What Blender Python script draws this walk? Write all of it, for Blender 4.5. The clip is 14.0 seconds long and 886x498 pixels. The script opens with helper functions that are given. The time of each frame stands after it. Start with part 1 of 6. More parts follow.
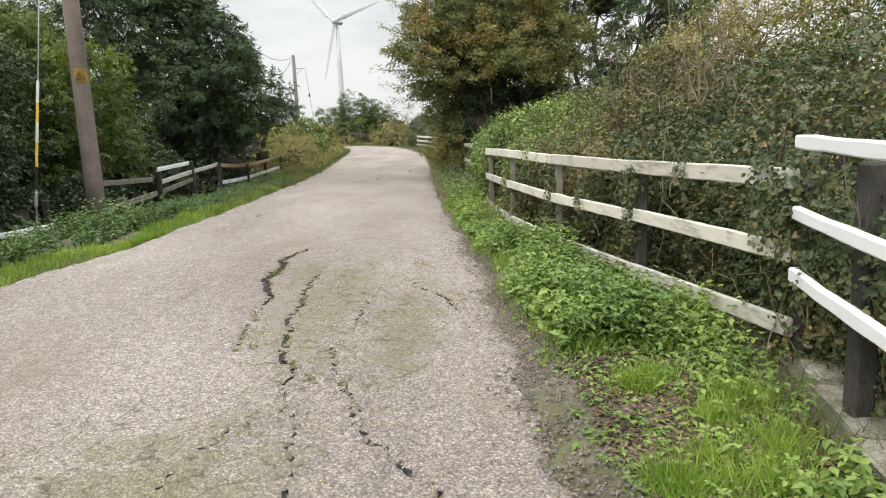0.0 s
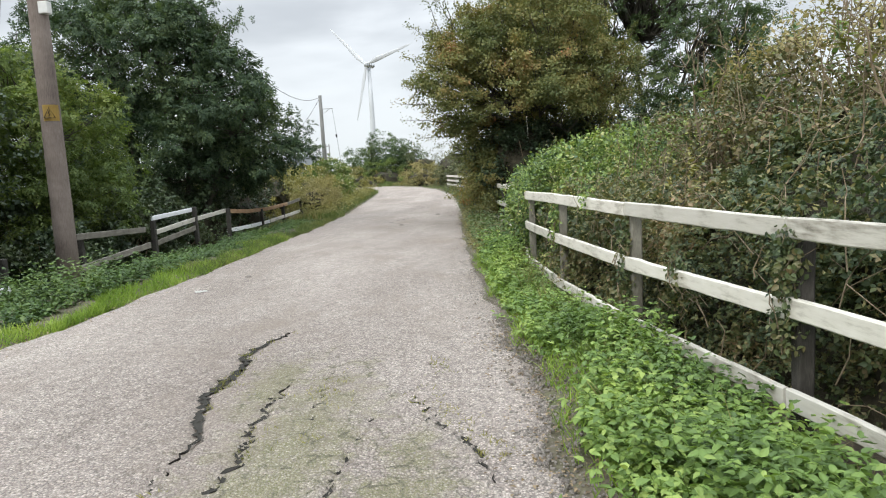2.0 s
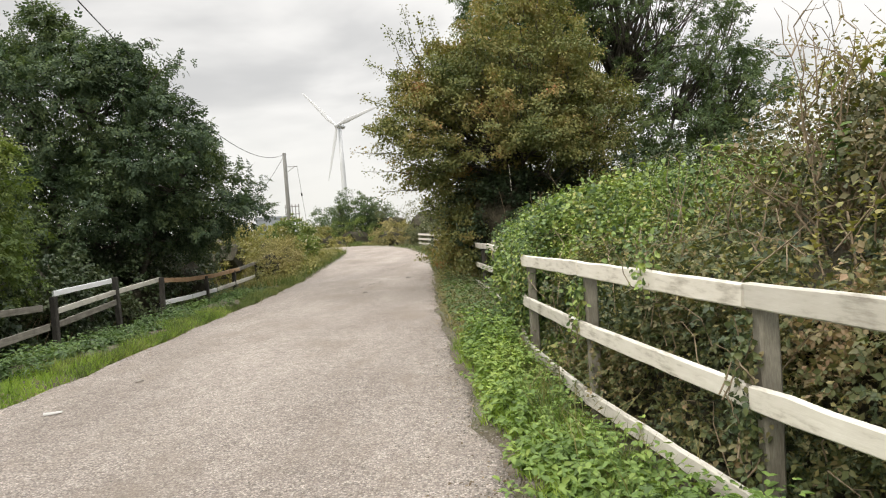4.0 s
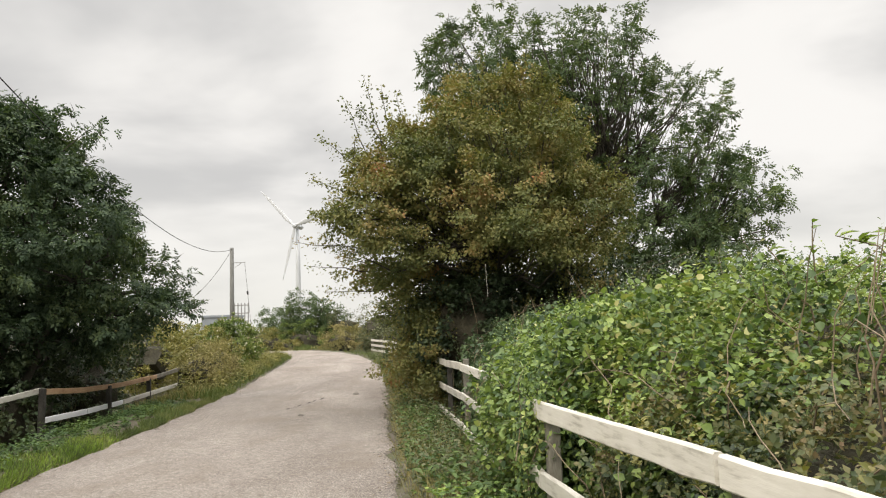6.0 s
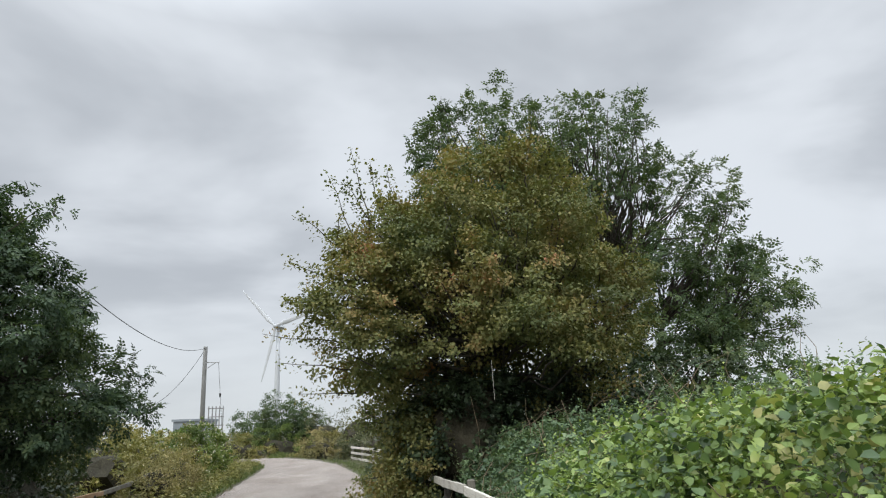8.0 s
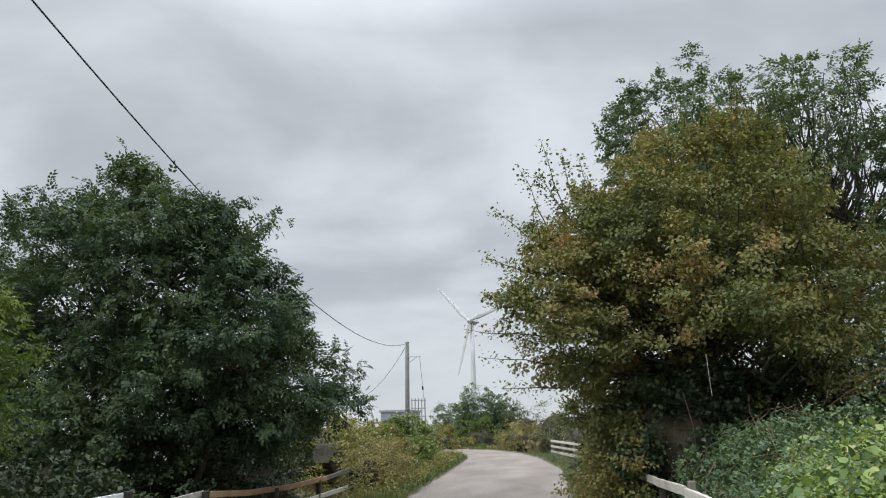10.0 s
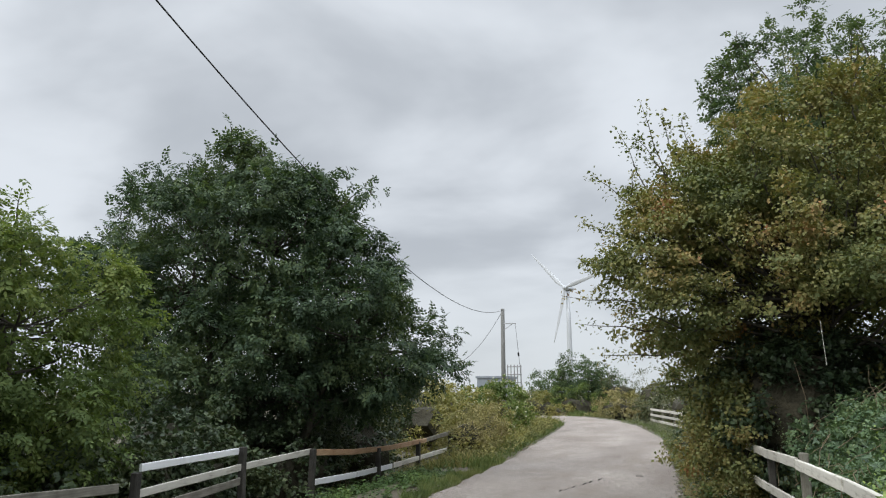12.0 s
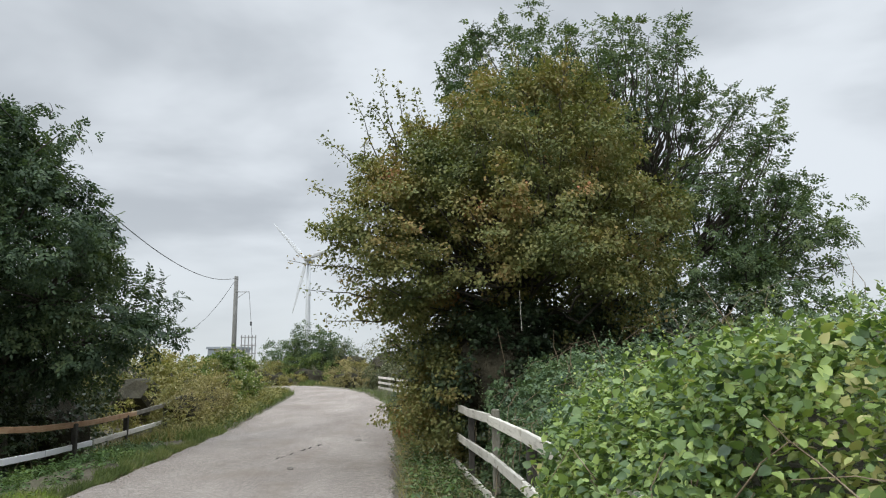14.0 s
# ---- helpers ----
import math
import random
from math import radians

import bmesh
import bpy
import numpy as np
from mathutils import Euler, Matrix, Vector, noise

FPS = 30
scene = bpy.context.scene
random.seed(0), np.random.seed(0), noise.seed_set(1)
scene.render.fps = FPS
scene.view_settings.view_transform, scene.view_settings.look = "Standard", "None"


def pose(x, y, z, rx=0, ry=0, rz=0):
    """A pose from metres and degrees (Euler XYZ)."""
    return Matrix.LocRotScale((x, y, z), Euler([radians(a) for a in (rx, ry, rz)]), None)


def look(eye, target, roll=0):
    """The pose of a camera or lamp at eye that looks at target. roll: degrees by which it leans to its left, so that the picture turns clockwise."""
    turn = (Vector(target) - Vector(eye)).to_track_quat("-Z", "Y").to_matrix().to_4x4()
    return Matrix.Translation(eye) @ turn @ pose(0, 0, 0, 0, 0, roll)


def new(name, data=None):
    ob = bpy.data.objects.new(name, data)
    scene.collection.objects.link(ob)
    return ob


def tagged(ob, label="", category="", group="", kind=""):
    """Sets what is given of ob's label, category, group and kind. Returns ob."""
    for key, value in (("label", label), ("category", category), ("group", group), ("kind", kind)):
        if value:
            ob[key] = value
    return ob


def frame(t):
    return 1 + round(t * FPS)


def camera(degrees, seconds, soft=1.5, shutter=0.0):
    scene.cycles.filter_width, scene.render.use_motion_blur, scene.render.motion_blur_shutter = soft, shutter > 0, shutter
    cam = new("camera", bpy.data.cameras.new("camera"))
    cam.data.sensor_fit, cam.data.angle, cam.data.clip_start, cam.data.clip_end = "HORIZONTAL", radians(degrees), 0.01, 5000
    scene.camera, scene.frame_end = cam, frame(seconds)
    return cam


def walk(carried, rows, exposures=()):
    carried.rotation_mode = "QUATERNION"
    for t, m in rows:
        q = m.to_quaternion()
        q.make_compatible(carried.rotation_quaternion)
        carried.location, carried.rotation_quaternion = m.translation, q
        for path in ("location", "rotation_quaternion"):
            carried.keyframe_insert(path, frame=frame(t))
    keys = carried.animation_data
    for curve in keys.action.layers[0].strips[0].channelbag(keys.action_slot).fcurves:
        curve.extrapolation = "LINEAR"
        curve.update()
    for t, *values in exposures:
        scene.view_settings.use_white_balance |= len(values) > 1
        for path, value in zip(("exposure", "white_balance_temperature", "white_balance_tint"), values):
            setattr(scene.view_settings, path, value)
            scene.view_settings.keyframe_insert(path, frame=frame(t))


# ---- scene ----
cam = camera(64.9, 14.0, soft=1.15)
METRES, EYE, TILT, LEAN, TURN = 10.6, 1.5, 2.7, 0.0, 0.0
ROWS = [
    (0.0, 0.0, 0.0, 0.0, -0.53, -12.99, 2.28),
    (0.5, 0.0086, 0.0556, -0.0016, 0.6, -13.82, 4.27),
    (1.0, 0.0119, 0.111, -0.0034, 1.74, -13.67, 4.37),
    (1.5, 0.0069, 0.1671, -0.0064, 2.31, -12.33, 3.72),
    (2.0, 0.0045, 0.2268, -0.0121, 1.97, -9.72, 3.27),
    (2.5, 0.0014, 0.29, -0.0161, 0.91, -7.89, 3.21),
    (3.0, 0.0013, 0.354, -0.0211, 0.41, -6.54, 3.62),
    (5.5, -0.0022, 0.6903, -0.0368, -2.53, -0.33, 3.08),
    (6.0, -0.0053, 0.7559, -0.0322, -4.02, 3.33, 1.84),
    (6.5, -0.0113, 0.8221, -0.0326, -5.5, 6.79, 1.0),
    (7.0, -0.013, 0.8836, -0.0348, -6.77, 9.64, 1.0),
    (9.5, -0.0214, 0.9396, -0.0284, 4.43, 12.29, 2.05),
    (10.0, -0.0274, 0.9385, -0.0302, 10.17, 11.46, 1.41),
    (10.5, -0.0289, 0.9357, -0.0305, 14.56, 10.57, 1.03),
    (11.0, -0.0292, 0.9359, -0.031, 17.22, 9.86, 0.85),
    (11.5, -0.0287, 0.9367, -0.0312, 18.45, 9.35, 0.82),
    (12.0, -0.0292, 0.9371, -0.0314, 17.9, 8.93, 0.76),
    (12.5, -0.0286, 0.9392, -0.0321, 14.76, 8.38, 0.67),
    (13.0, -0.0205, 0.9402, -0.0335, 9.07, 7.67, 0.48),
    (13.5, -0.0075, 0.9473, -0.0366, 2.38, 6.95, 0.39),
    (14.0, -0.0089, 0.962, -0.0401, -3.23, 6.4, 0.31),
]
walk(cam, [(t, pose(0, 0, EYE, TILT, LEAN, TURN) @ pose(METRES * x, METRES * y, METRES * z, 90 + pitch, roll, yaw)) for t, x, y, z, yaw, pitch, roll in ROWS],
     exposures=[(0.0, 0.38, 6900, 9), (1.5, 0.38, 6850, 9), (2.0, 0.42, 6480, 8), (2.5, 0.4, 6450, 8), (3.0, 0.4, 6750, 9), (5.5, 0.38, 7350, 11), (6.5, 0.18, 7100, 11), (7.0, 0.08, 6650, 10), (7.5, 0.06, 6450, 9), (9.5, -0.02, 6400, 9), (11.5, 0.03, 6400, 9), (14.0, 0.1, 6400, 8)])

# ---- world and light ----
world = bpy.data.worlds.new("overcast_sky")
scene.world = world
world.use_nodes = True
wn, wl = world.node_tree.nodes, world.node_tree.links
wn.clear()
SUN_EL, SUN_AZ = radians(38), radians(215)


def wnode(kind, **vals):
    n = wn.new(kind)
    for k, v in vals.items():
        n.inputs[k].default_value = v
    return n


w_out = wn.new("ShaderNodeOutputWorld")
w_sky = wn.new("ShaderNodeTexSky")
w_sky.sky_type, w_sky.sun_disc, w_sky.sun_elevation, w_sky.sun_rotation = "NISHITA", False, SUN_EL, SUN_AZ
w_bg_sky = wnode("ShaderNodeBackground", Strength=0.06)
wl.new(w_sky.outputs["Color"], w_bg_sky.inputs["Color"])
w_co = wn.new("ShaderNodeTexCoord")
w_sep = wn.new("ShaderNodeSeparateXYZ")
wl.new(w_co.outputs["Generated"], w_sep.inputs[0])
# the cloud deck is a flat layer overhead: project the view direction on it
w_add = wn.new("ShaderNodeMath"); w_add.operation = "ADD"; w_add.inputs[1].default_value = 0.28
wl.new(w_sep.outputs["Z"], w_add.inputs[0])
w_max = wn.new("ShaderNodeMath"); w_max.operation = "MAXIMUM"; w_max.inputs[1].default_value = 0.06
wl.new(w_add.outputs[0], w_max.inputs[0])
w_div = wn.new("ShaderNodeVectorMath"); w_div.operation = "DIVIDE"
w_comb = wn.new("ShaderNodeCombineXYZ")
for i in range(3):
    wl.new(w_max.outputs[0], w_comb.inputs[i])
wl.new(w_co.outputs["Generated"], w_div.inputs[0]); wl.new(w_comb.outputs[0], w_div.inputs[1])
w_map = wn.new("ShaderNodeMapping"); w_map.inputs["Scale"].default_value = (0.8, 1.0, 0.9); w_map.inputs["Location"].default_value = (0.7, 0.35, 0.0)
wl.new(w_div.outputs[0], w_map.inputs[0])
w_n1 = wnode("ShaderNodeTexNoise", Scale=1.7, Detail=5.0, Roughness=0.48, Distortion=0.25)
wl.new(w_map.outputs[0], w_n1.inputs["Vector"])
w_ramp = wn.new("ShaderNodeValToRGB")
w_ramp.color_ramp.interpolation = "EASE"
w_ramp.color_ramp.elements[0].position, w_ramp.color_ramp.elements[0].color = 0.35, (0.50, 0.53, 0.575, 1)
w_ramp.color_ramp.elements[1].position, w_ramp.color_ramp.elements[1].color = 0.64, (0.765, 0.80, 0.85, 1)
wl.new(w_n1.outputs["Fac"], w_ramp.inputs[0])
# an overcast sky is brightest overhead, and pale and even low down
w_hz = wn.new("ShaderNodeMapRange"); w_hz.inputs["From Min"].default_value = 0.0; w_hz.inputs["From Max"].default_value = 0.2
wl.new(w_sep.outputs["Z"], w_hz.inputs["Value"])
w_mix = wn.new("ShaderNodeMix"); w_mix.data_type = "RGBA"
w_mix.inputs["A"].default_value = (0.67, 0.705, 0.735, 1)
wl.new(w_hz.outputs[0], w_mix.inputs["Factor"]); wl.new(w_ramp.outputs[0], w_mix.inputs["B"])
w_zen = wn.new("ShaderNodeMapRange"); w_zen.inputs["From Min"].default_value = 0.52; w_zen.inputs["From Max"].default_value = 1.0
w_zen.inputs["To Min"].default_value, w_zen.inputs["To Max"].default_value = 1.0, 5.2
wl.new(w_sep.outputs["Z"], w_zen.inputs["Value"])
w_bg = wn.new("ShaderNodeBackground")
wl.new(w_mix.outputs["Result"], w_bg.inputs["Color"]); wl.new(w_zen.outputs[0], w_bg.inputs["Strength"])
w_ms = wnode("ShaderNodeMixShader", Fac=0.94)
wl.new(w_bg_sky.outputs[0], w_ms.inputs[1]); wl.new(w_bg.outputs[0], w_ms.inputs[2]); wl.new(w_ms.outputs[0], w_out.inputs[0])

sun_data = bpy.data.lights.new("sun", "SUN")
sun_data.energy, sun_data.angle, sun_data.color = 1.5, radians(30), (1.0, 0.965, 0.91)
sun = new("sun", sun_data)
sun.matrix_world = look((0, 0, 60), (0 + 40 * math.sin(SUN_AZ) * -1, 40 * math.cos(SUN_AZ) * -1, 60 - 40 * math.tan(SUN_EL)))

# ---- materials ----


def material(name, rough=0.8, metal=0.0, spec=0.3):
    m = bpy.data.materials.new(name)
    m.use_nodes = True
    b = m.node_tree.nodes["Principled BSDF"]
    b.inputs["Roughness"].default_value, b.inputs["Metallic"].default_value = rough, metal
    b.inputs["Specular IOR Level"].default_value = spec
    return m, m.node_tree.nodes, m.node_tree.links, b


def ramp(nodes, stops):
    r = nodes.new("ShaderNodeValToRGB")
    while len(r.color_ramp.elements) < len(stops):
        r.color_ramp.elements.new(0.5)
    for e, (p, c) in zip(r.color_ramp.elements, stops):
        e.position, e.color = p, (*c, 1)
    return r


def noise_node(nodes, links, co, scale, detail=4, rough=0.55, stretch=None):
    n = nodes.new("ShaderNodeTexNoise")
    n.inputs["Scale"].default_value, n.inputs["Detail"].default_value, n.inputs["Roughness"].default_value = scale, detail, rough
    if stretch:
        mp = nodes.new("ShaderNodeMapping")
        mp.inputs["Scale"].default_value = stretch
        links.new(co, mp.inputs[0])
        co = mp.outputs[0]
    links.new(co, n.inputs["Vector"])
    return n


def mix_color(nodes, links, fac, a, b, mode="MIX"):
    n = nodes.new("ShaderNodeMix")
    n.data_type, n.blend_type = "RGBA", mode
    for key, v in (("Factor", fac), ("A", a), ("B", b)):
        if isinstance(v, (int, float)):
            n.inputs[key].default_value = v
        elif isinstance(v, tuple):
            n.inputs[key].default_value = (*v, 1)
        else:
            links.new(v, n.inputs[key])
    return n.outputs["Result"]


def bump(nodes, links, height, bsdf, strength, distance):
    n = nodes.new("ShaderNodeBump")
    n.inputs["Strength"].default_value, n.inputs["Distance"].default_value = strength, distance
    links.new(height, n.inputs["Height"])
    links.new(n.outputs[0], bsdf.inputs["Normal"])


def grained(name, stops, coarse=3.0, fine=40.0, stretch=(1, 1, 1), rough=0.85, depth=0.004, random_mix=0.0, metal=0.0):
    """A weathered surface: stains at a coarse scale, grain at a fine one."""
    m, nd, ln, b = material(name, rough, metal)
    co = nd.new("ShaderNodeTexCoord").outputs["Object"]
    n1 = noise_node(nd, ln, co, coarse, 6, 0.6)
    n2 = noise_node(nd, ln, co, fine, 4, 0.6, stretch)
    mx = nd.new("ShaderNodeMath"); mx.operation = "MULTIPLY_ADD"
    mx.inputs[1].default_value = 0.55
    half = nd.new("ShaderNodeMath"); half.operation = "MULTIPLY"; half.inputs[1].default_value = 0.45
    ln.new(n2.outputs["Fac"], half.inputs[0]); ln.new(n1.outputs["Fac"], mx.inputs[0]); ln.new(half.outputs[0], mx.inputs[2])
    r = ramp(nd, stops)
    ln.new(mx.outputs[0], r.inputs[0])
    col = r.outputs[0]
    if random_mix:
        info = nd.new("ShaderNodeObjectInfo")
        rr = ramp(nd, [(0.0, (1 - random_mix,) * 3), (1.0, (1 + random_mix * 0.5,) * 3)])
        ln.new(info.outputs["Random"], rr.inputs[0])
        col = mix_color(nd, ln, 1.0, col, rr.outputs[0], "MULTIPLY")
    ln.new(col, b.inputs["Base Color"])
    bump(nd, ln, n2.outputs["Fac"], b, 0.6, depth)
    return m


def leaf_material(name, stops, translucent=0.25, rough=0.5, patch=0.6, spec=0.35, vary=0.4):
    """Leaves: each one its own tint, drifting in patches, and letting some light through."""
    m, nd, ln, b = material(name, rough, 0.0, spec)
    geo = nd.new("ShaderNodeNewGeometry")
    co = nd.new("ShaderNodeTexCoord").outputs["Object"]
    n = noise_node(nd, ln, co, patch, 3, 0.6)
    ad = nd.new("ShaderNodeMath"); ad.operation = "MULTIPLY_ADD"; ad.inputs[1].default_value = vary
    sc = nd.new("ShaderNodeMath"); sc.operation = "MULTIPLY_ADD"; sc.inputs[1].default_value = 1.7; sc.inputs[2].default_value = -0.35 - 0.5 * vary
    ln.new(n.outputs["Fac"], sc.inputs[0])
    ln.new(geo.outputs["Random Per Island"], ad.inputs[0]); ln.new(sc.outputs[0], ad.inputs[2])
    r = ramp(nd, [(p, tuple(1.25 * q for q in c)) for p, c in stops])
    ln.new(ad.outputs[0], r.inputs[0])
    ln.new(r.outputs[0], b.inputs["Base Color"])
    tr = nd.new("ShaderNodeBsdfTranslucent")
    tint = mix_color(nd, ln, 1.0, r.outputs[0], (1.2, 1.25, 0.6), "MULTIPLY")
    ln.new(tint, tr.inputs["Color"])
    ms = nd.new("ShaderNodeMixShader"); ms.inputs[0].default_value = translucent
    ln.new(b.outputs[0], ms.inputs[1]); ln.new(tr.outputs[0], ms.inputs[2])
    ln.new(ms.outputs[0], nd["Material Output"].inputs["Surface"])
    return m


def asphalt_material():
    """Old pale asphalt: stone chips, dark and brown stains, moss in the worn middle, grit along its edge."""
    m, nd, ln, b = material("worn_asphalt", 0.85, 0.0, 0.25)
    co = nd.new("ShaderNodeTexCoord").outputs["Object"]
    chips = nd.new("ShaderNodeTexVoronoi"); chips.inputs["Scale"].default_value = 75.0
    ln.new(co, chips.inputs["Vector"])
    fine = noise_node(nd, ln, co, 120, 3, 0.6)
    mid = noise_node(nd, ln, co, 9, 8, 0.75)
    wide = noise_node(nd, ln, co, 0.55, 5, 0.6, (1.0, 0.35, 1.0))
    base = ramp(nd, [(0.30, (0.30, 0.266, 0.24)), (0.5, (0.395, 0.358, 0.327)), (0.70, (0.48, 0.44, 0.405))])
    ln.new(wide.outputs["Fac"], base.inputs[0])
    chip_tone = ramp(nd, [(0.0, (0.35, 0.35, 0.36)), (0.3, (0.8, 0.78, 0.77)), (0.75, (1.12, 1.09, 1.06)), (1.0, (1.8, 1.76, 1.72))])
    sep = nd.new("ShaderNodeSeparateColor"); ln.new(chips.outputs["Color"], sep.inputs[0])
    ln.new(sep.outputs[0], chip_tone.inputs[0])
    col = mix_color(nd, ln, 0.68, base.outputs[0], chip_tone.outputs[0], "MULTIPLY")
    gap = ramp(nd, [(0.25, (1.12, 1.12, 1.12)), (0.6, (0.62, 0.6, 0.58))])
    ln.new(chips.outputs["Distance"], gap.inputs[0])
    col = mix_color(nd, ln, 0.8, col, gap.outputs[0], "MULTIPLY")
    mid_tone = ramp(nd, [(0.32, (0.72, 0.7, 0.69)), (0.68, (1.2, 1.2, 1.2))])
    ln.new(mid.outputs["Fac"], mid_tone.inputs[0])
    col = mix_color(nd, ln, 0.8, col, mid_tone.outputs[0], "MULTIPLY")
    # moss grows in two long worn patches of the lane
    xyz = nd.new("ShaderNodeSeparateXYZ"); ln.new(co, xyz.inputs[0])
    moss_noise = noise_node(nd, ln, co, 4.5, 10, 0.8)

    def blob(cx, cy, rx, ry):
        mp = nd.new("ShaderNodeMapping")
        mp.inputs["Location"].default_value = (-cx / rx, -cy / ry, 0)
        mp.inputs["Scale"].default_value = (1 / rx, 1 / ry, 0)
        ln.new(co, mp.inputs[0])
        le = nd.new("ShaderNodeVectorMath"); le.operation = "LENGTH"; ln.new(mp.outputs[0], le.inputs[0])
        rg = nd.new("ShaderNodeMapRange")
        for k, v in (("From Min", 0.15), ("From Max", 1.0), ("To Min", 0.36), ("To Max", 0.0)):
            rg.inputs[k].default_value = v
        ln.new(le.outputs["Value"], rg.inputs["Value"])
        return rg.outputs[0]

    total = None
    for spec in ((-1.35, 2.5, 1.5, 1.9), (-1.0, 5.9, 0.85, 3.3), (-1.4, 7.1, 0.45, 1.5), (-0.3, 5.0, 0.5, 2.5)):
        o = blob(*spec)
        if total is None:
            total = o
        else:
            mxm = nd.new("ShaderNodeMath"); mxm.operation = "MAXIMUM"
            ln.new(total, mxm.inputs[0]); ln.new(o, mxm.inputs[1]); total = mxm.outputs[0]
    su = nd.new("ShaderNodeMath"); su.operation = "ADD"; ln.new(total, su.inputs[0]); ln.new(moss_noise.outputs["Fac"], su.inputs[1])
    gate = ramp(nd, [(0.68, (0, 0, 0)), (0.84, (1, 1, 1))]); ln.new(su.outputs[0], gate.inputs[0])
    grain = ramp(nd, [(0.38, (0.25, 0.25, 0.25)), (0.62, (1, 1, 1))]); ln.new(fine.outputs["Fac"], grain.inputs[0])
    mfac = mix_color(nd, ln, 1.0, gate.outputs[0], grain.outputs[0], "MULTIPLY")
    mf = nd.new("ShaderNodeMath"); mf.operation = "MULTIPLY"; mf.inputs[1].default_value = 0.85
    ln.new(mfac, mf.inputs[0])
    col = mix_color(nd, ln, mf.outputs[0], col, (0.155, 0.16, 0.06))
    # the worn patches are crazed with fine cracks
    warp = noise_node(nd, ln, co, 6.0, 4, 0.6)
    shift = mix_color(nd, ln, 0.12, co, warp.outputs["Color"])
    craze = nd.new("ShaderNodeTexVoronoi"); craze.feature = "DISTANCE_TO_EDGE"; craze.inputs["Scale"].default_value = 5.5
    ln.new(shift, craze.inputs["Vector"])
    line = ramp(nd, [(0.0, (1, 1, 1)), (0.07, (0, 0, 0))]); ln.new(craze.outputs["Distance"], line.inputs[0])
    worn = ramp(nd, [(0.58, (0, 0, 0)), (0.76, (0.85, 0.85, 0.85))]); ln.new(su.outputs[0], worn.inputs[0])
    broken = ramp(nd, [(0.45, (0, 0, 0)), (0.58, (1, 1, 1))]); ln.new(mid.outputs["Fac"], broken.inputs[0])
    lf = mix_color(nd, ln, 1.0, mix_color(nd, ln, 1.0, line.outputs[0], worn.outputs[0], "MULTIPLY"), broken.outputs[0], "MULTIPLY")
    col = mix_color(nd, ln, lf, col, (0.07, 0.065, 0.045))
    # bare dark gravel where the surface has worn off along its edge
    ge = nd.new("ShaderNodeMath"); ge.operation = "MULTIPLY_ADD"; ge.inputs[1].default_value = 1.3
    ln.new(blob(0.62, 4.5, 0.5, 10.0), ge.inputs[0]); ln.new(moss_noise.outputs["Fac"], ge.inputs[2])
    gg = ramp(nd, [(0.78, (0, 0, 0)), (0.96, (0.6, 0.6, 0.6))]); ln.new(ge.outputs[0], gg.inputs[0])
    gravel = mix_color(nd, ln, 0.9, (0.12, 0.1, 0.083), chip_tone.outputs[0], "MULTIPLY")
    col = mix_color(nd, ln, gg.outputs[0], col, gravel)
    # damp brown silt blots
    blot = noise_node(nd, ln, co, 0.8, 6, 0.65, (1.0, 0.5, 1.0))
    bg = ramp(nd, [(0.5, (0, 0, 0)), (0.7, (0.7, 0.7, 0.7))]); ln.new(blot.outputs["Fac"], bg.inputs[0])
    col = mix_color(nd, ln, bg.outputs[0], col, (0.235, 0.195, 0.16))
    ln.new(col, b.inputs["Base Color"])
    hh = nd.new("ShaderNodeMath"); hh.operation = "MULTIPLY_ADD"; hh.inputs[1].default_value = -0.8
    ln.new(chips.outputs["Distance"], hh.inputs[0]); ln.new(fine.outputs["Fac"], hh.inputs[2])
    bump(nd, ln, hh.outputs[0], b, 1.0, 0.014)
    return m


M_ROAD = asphalt_material()
M_SOIL = grained("verge_soil", [(0.3, (0.045, 0.038, 0.027)), (0.5, (0.105, 0.088, 0.064)), (0.7, (0.19, 0.165, 0.13))], 1.5, 35, depth=0.02)


def add_turf(m):
    """Grass cover over the soil in drifting patches, sparse beside the lane's broken edge."""
    nd, ln = m.node_tree.nodes, m.node_tree.links
    b = nd["Principled BSDF"]
    soil = b.inputs["Base Color"].links[0].from_socket
    co = nd.new("ShaderNodeTexCoord").outputs["Object"]
    n1, n2 = noise_node(nd, ln, co, 0.45, 6, 0.65), noise_node(nd, ln, co, 22, 4, 0.7)
    tone = ramp(nd, [(0.3, (0.035, 0.055, 0.016)), (0.5, (0.075, 0.105, 0.03)), (0.7, (0.15, 0.165, 0.06))])
    ln.new(n2.outputs["Fac"], tone.inputs[0])
    gate = ramp(nd, [(0.46, (0.0, 0.0, 0.0)), (0.64, (0.7, 0.7, 0.7))])
    ln.new(n1.outputs["Fac"], gate.inputs[0])
    ln.new(mix_color(nd, ln, gate.outputs[0], soil, tone.outputs[0]), b.inputs["Base Color"])


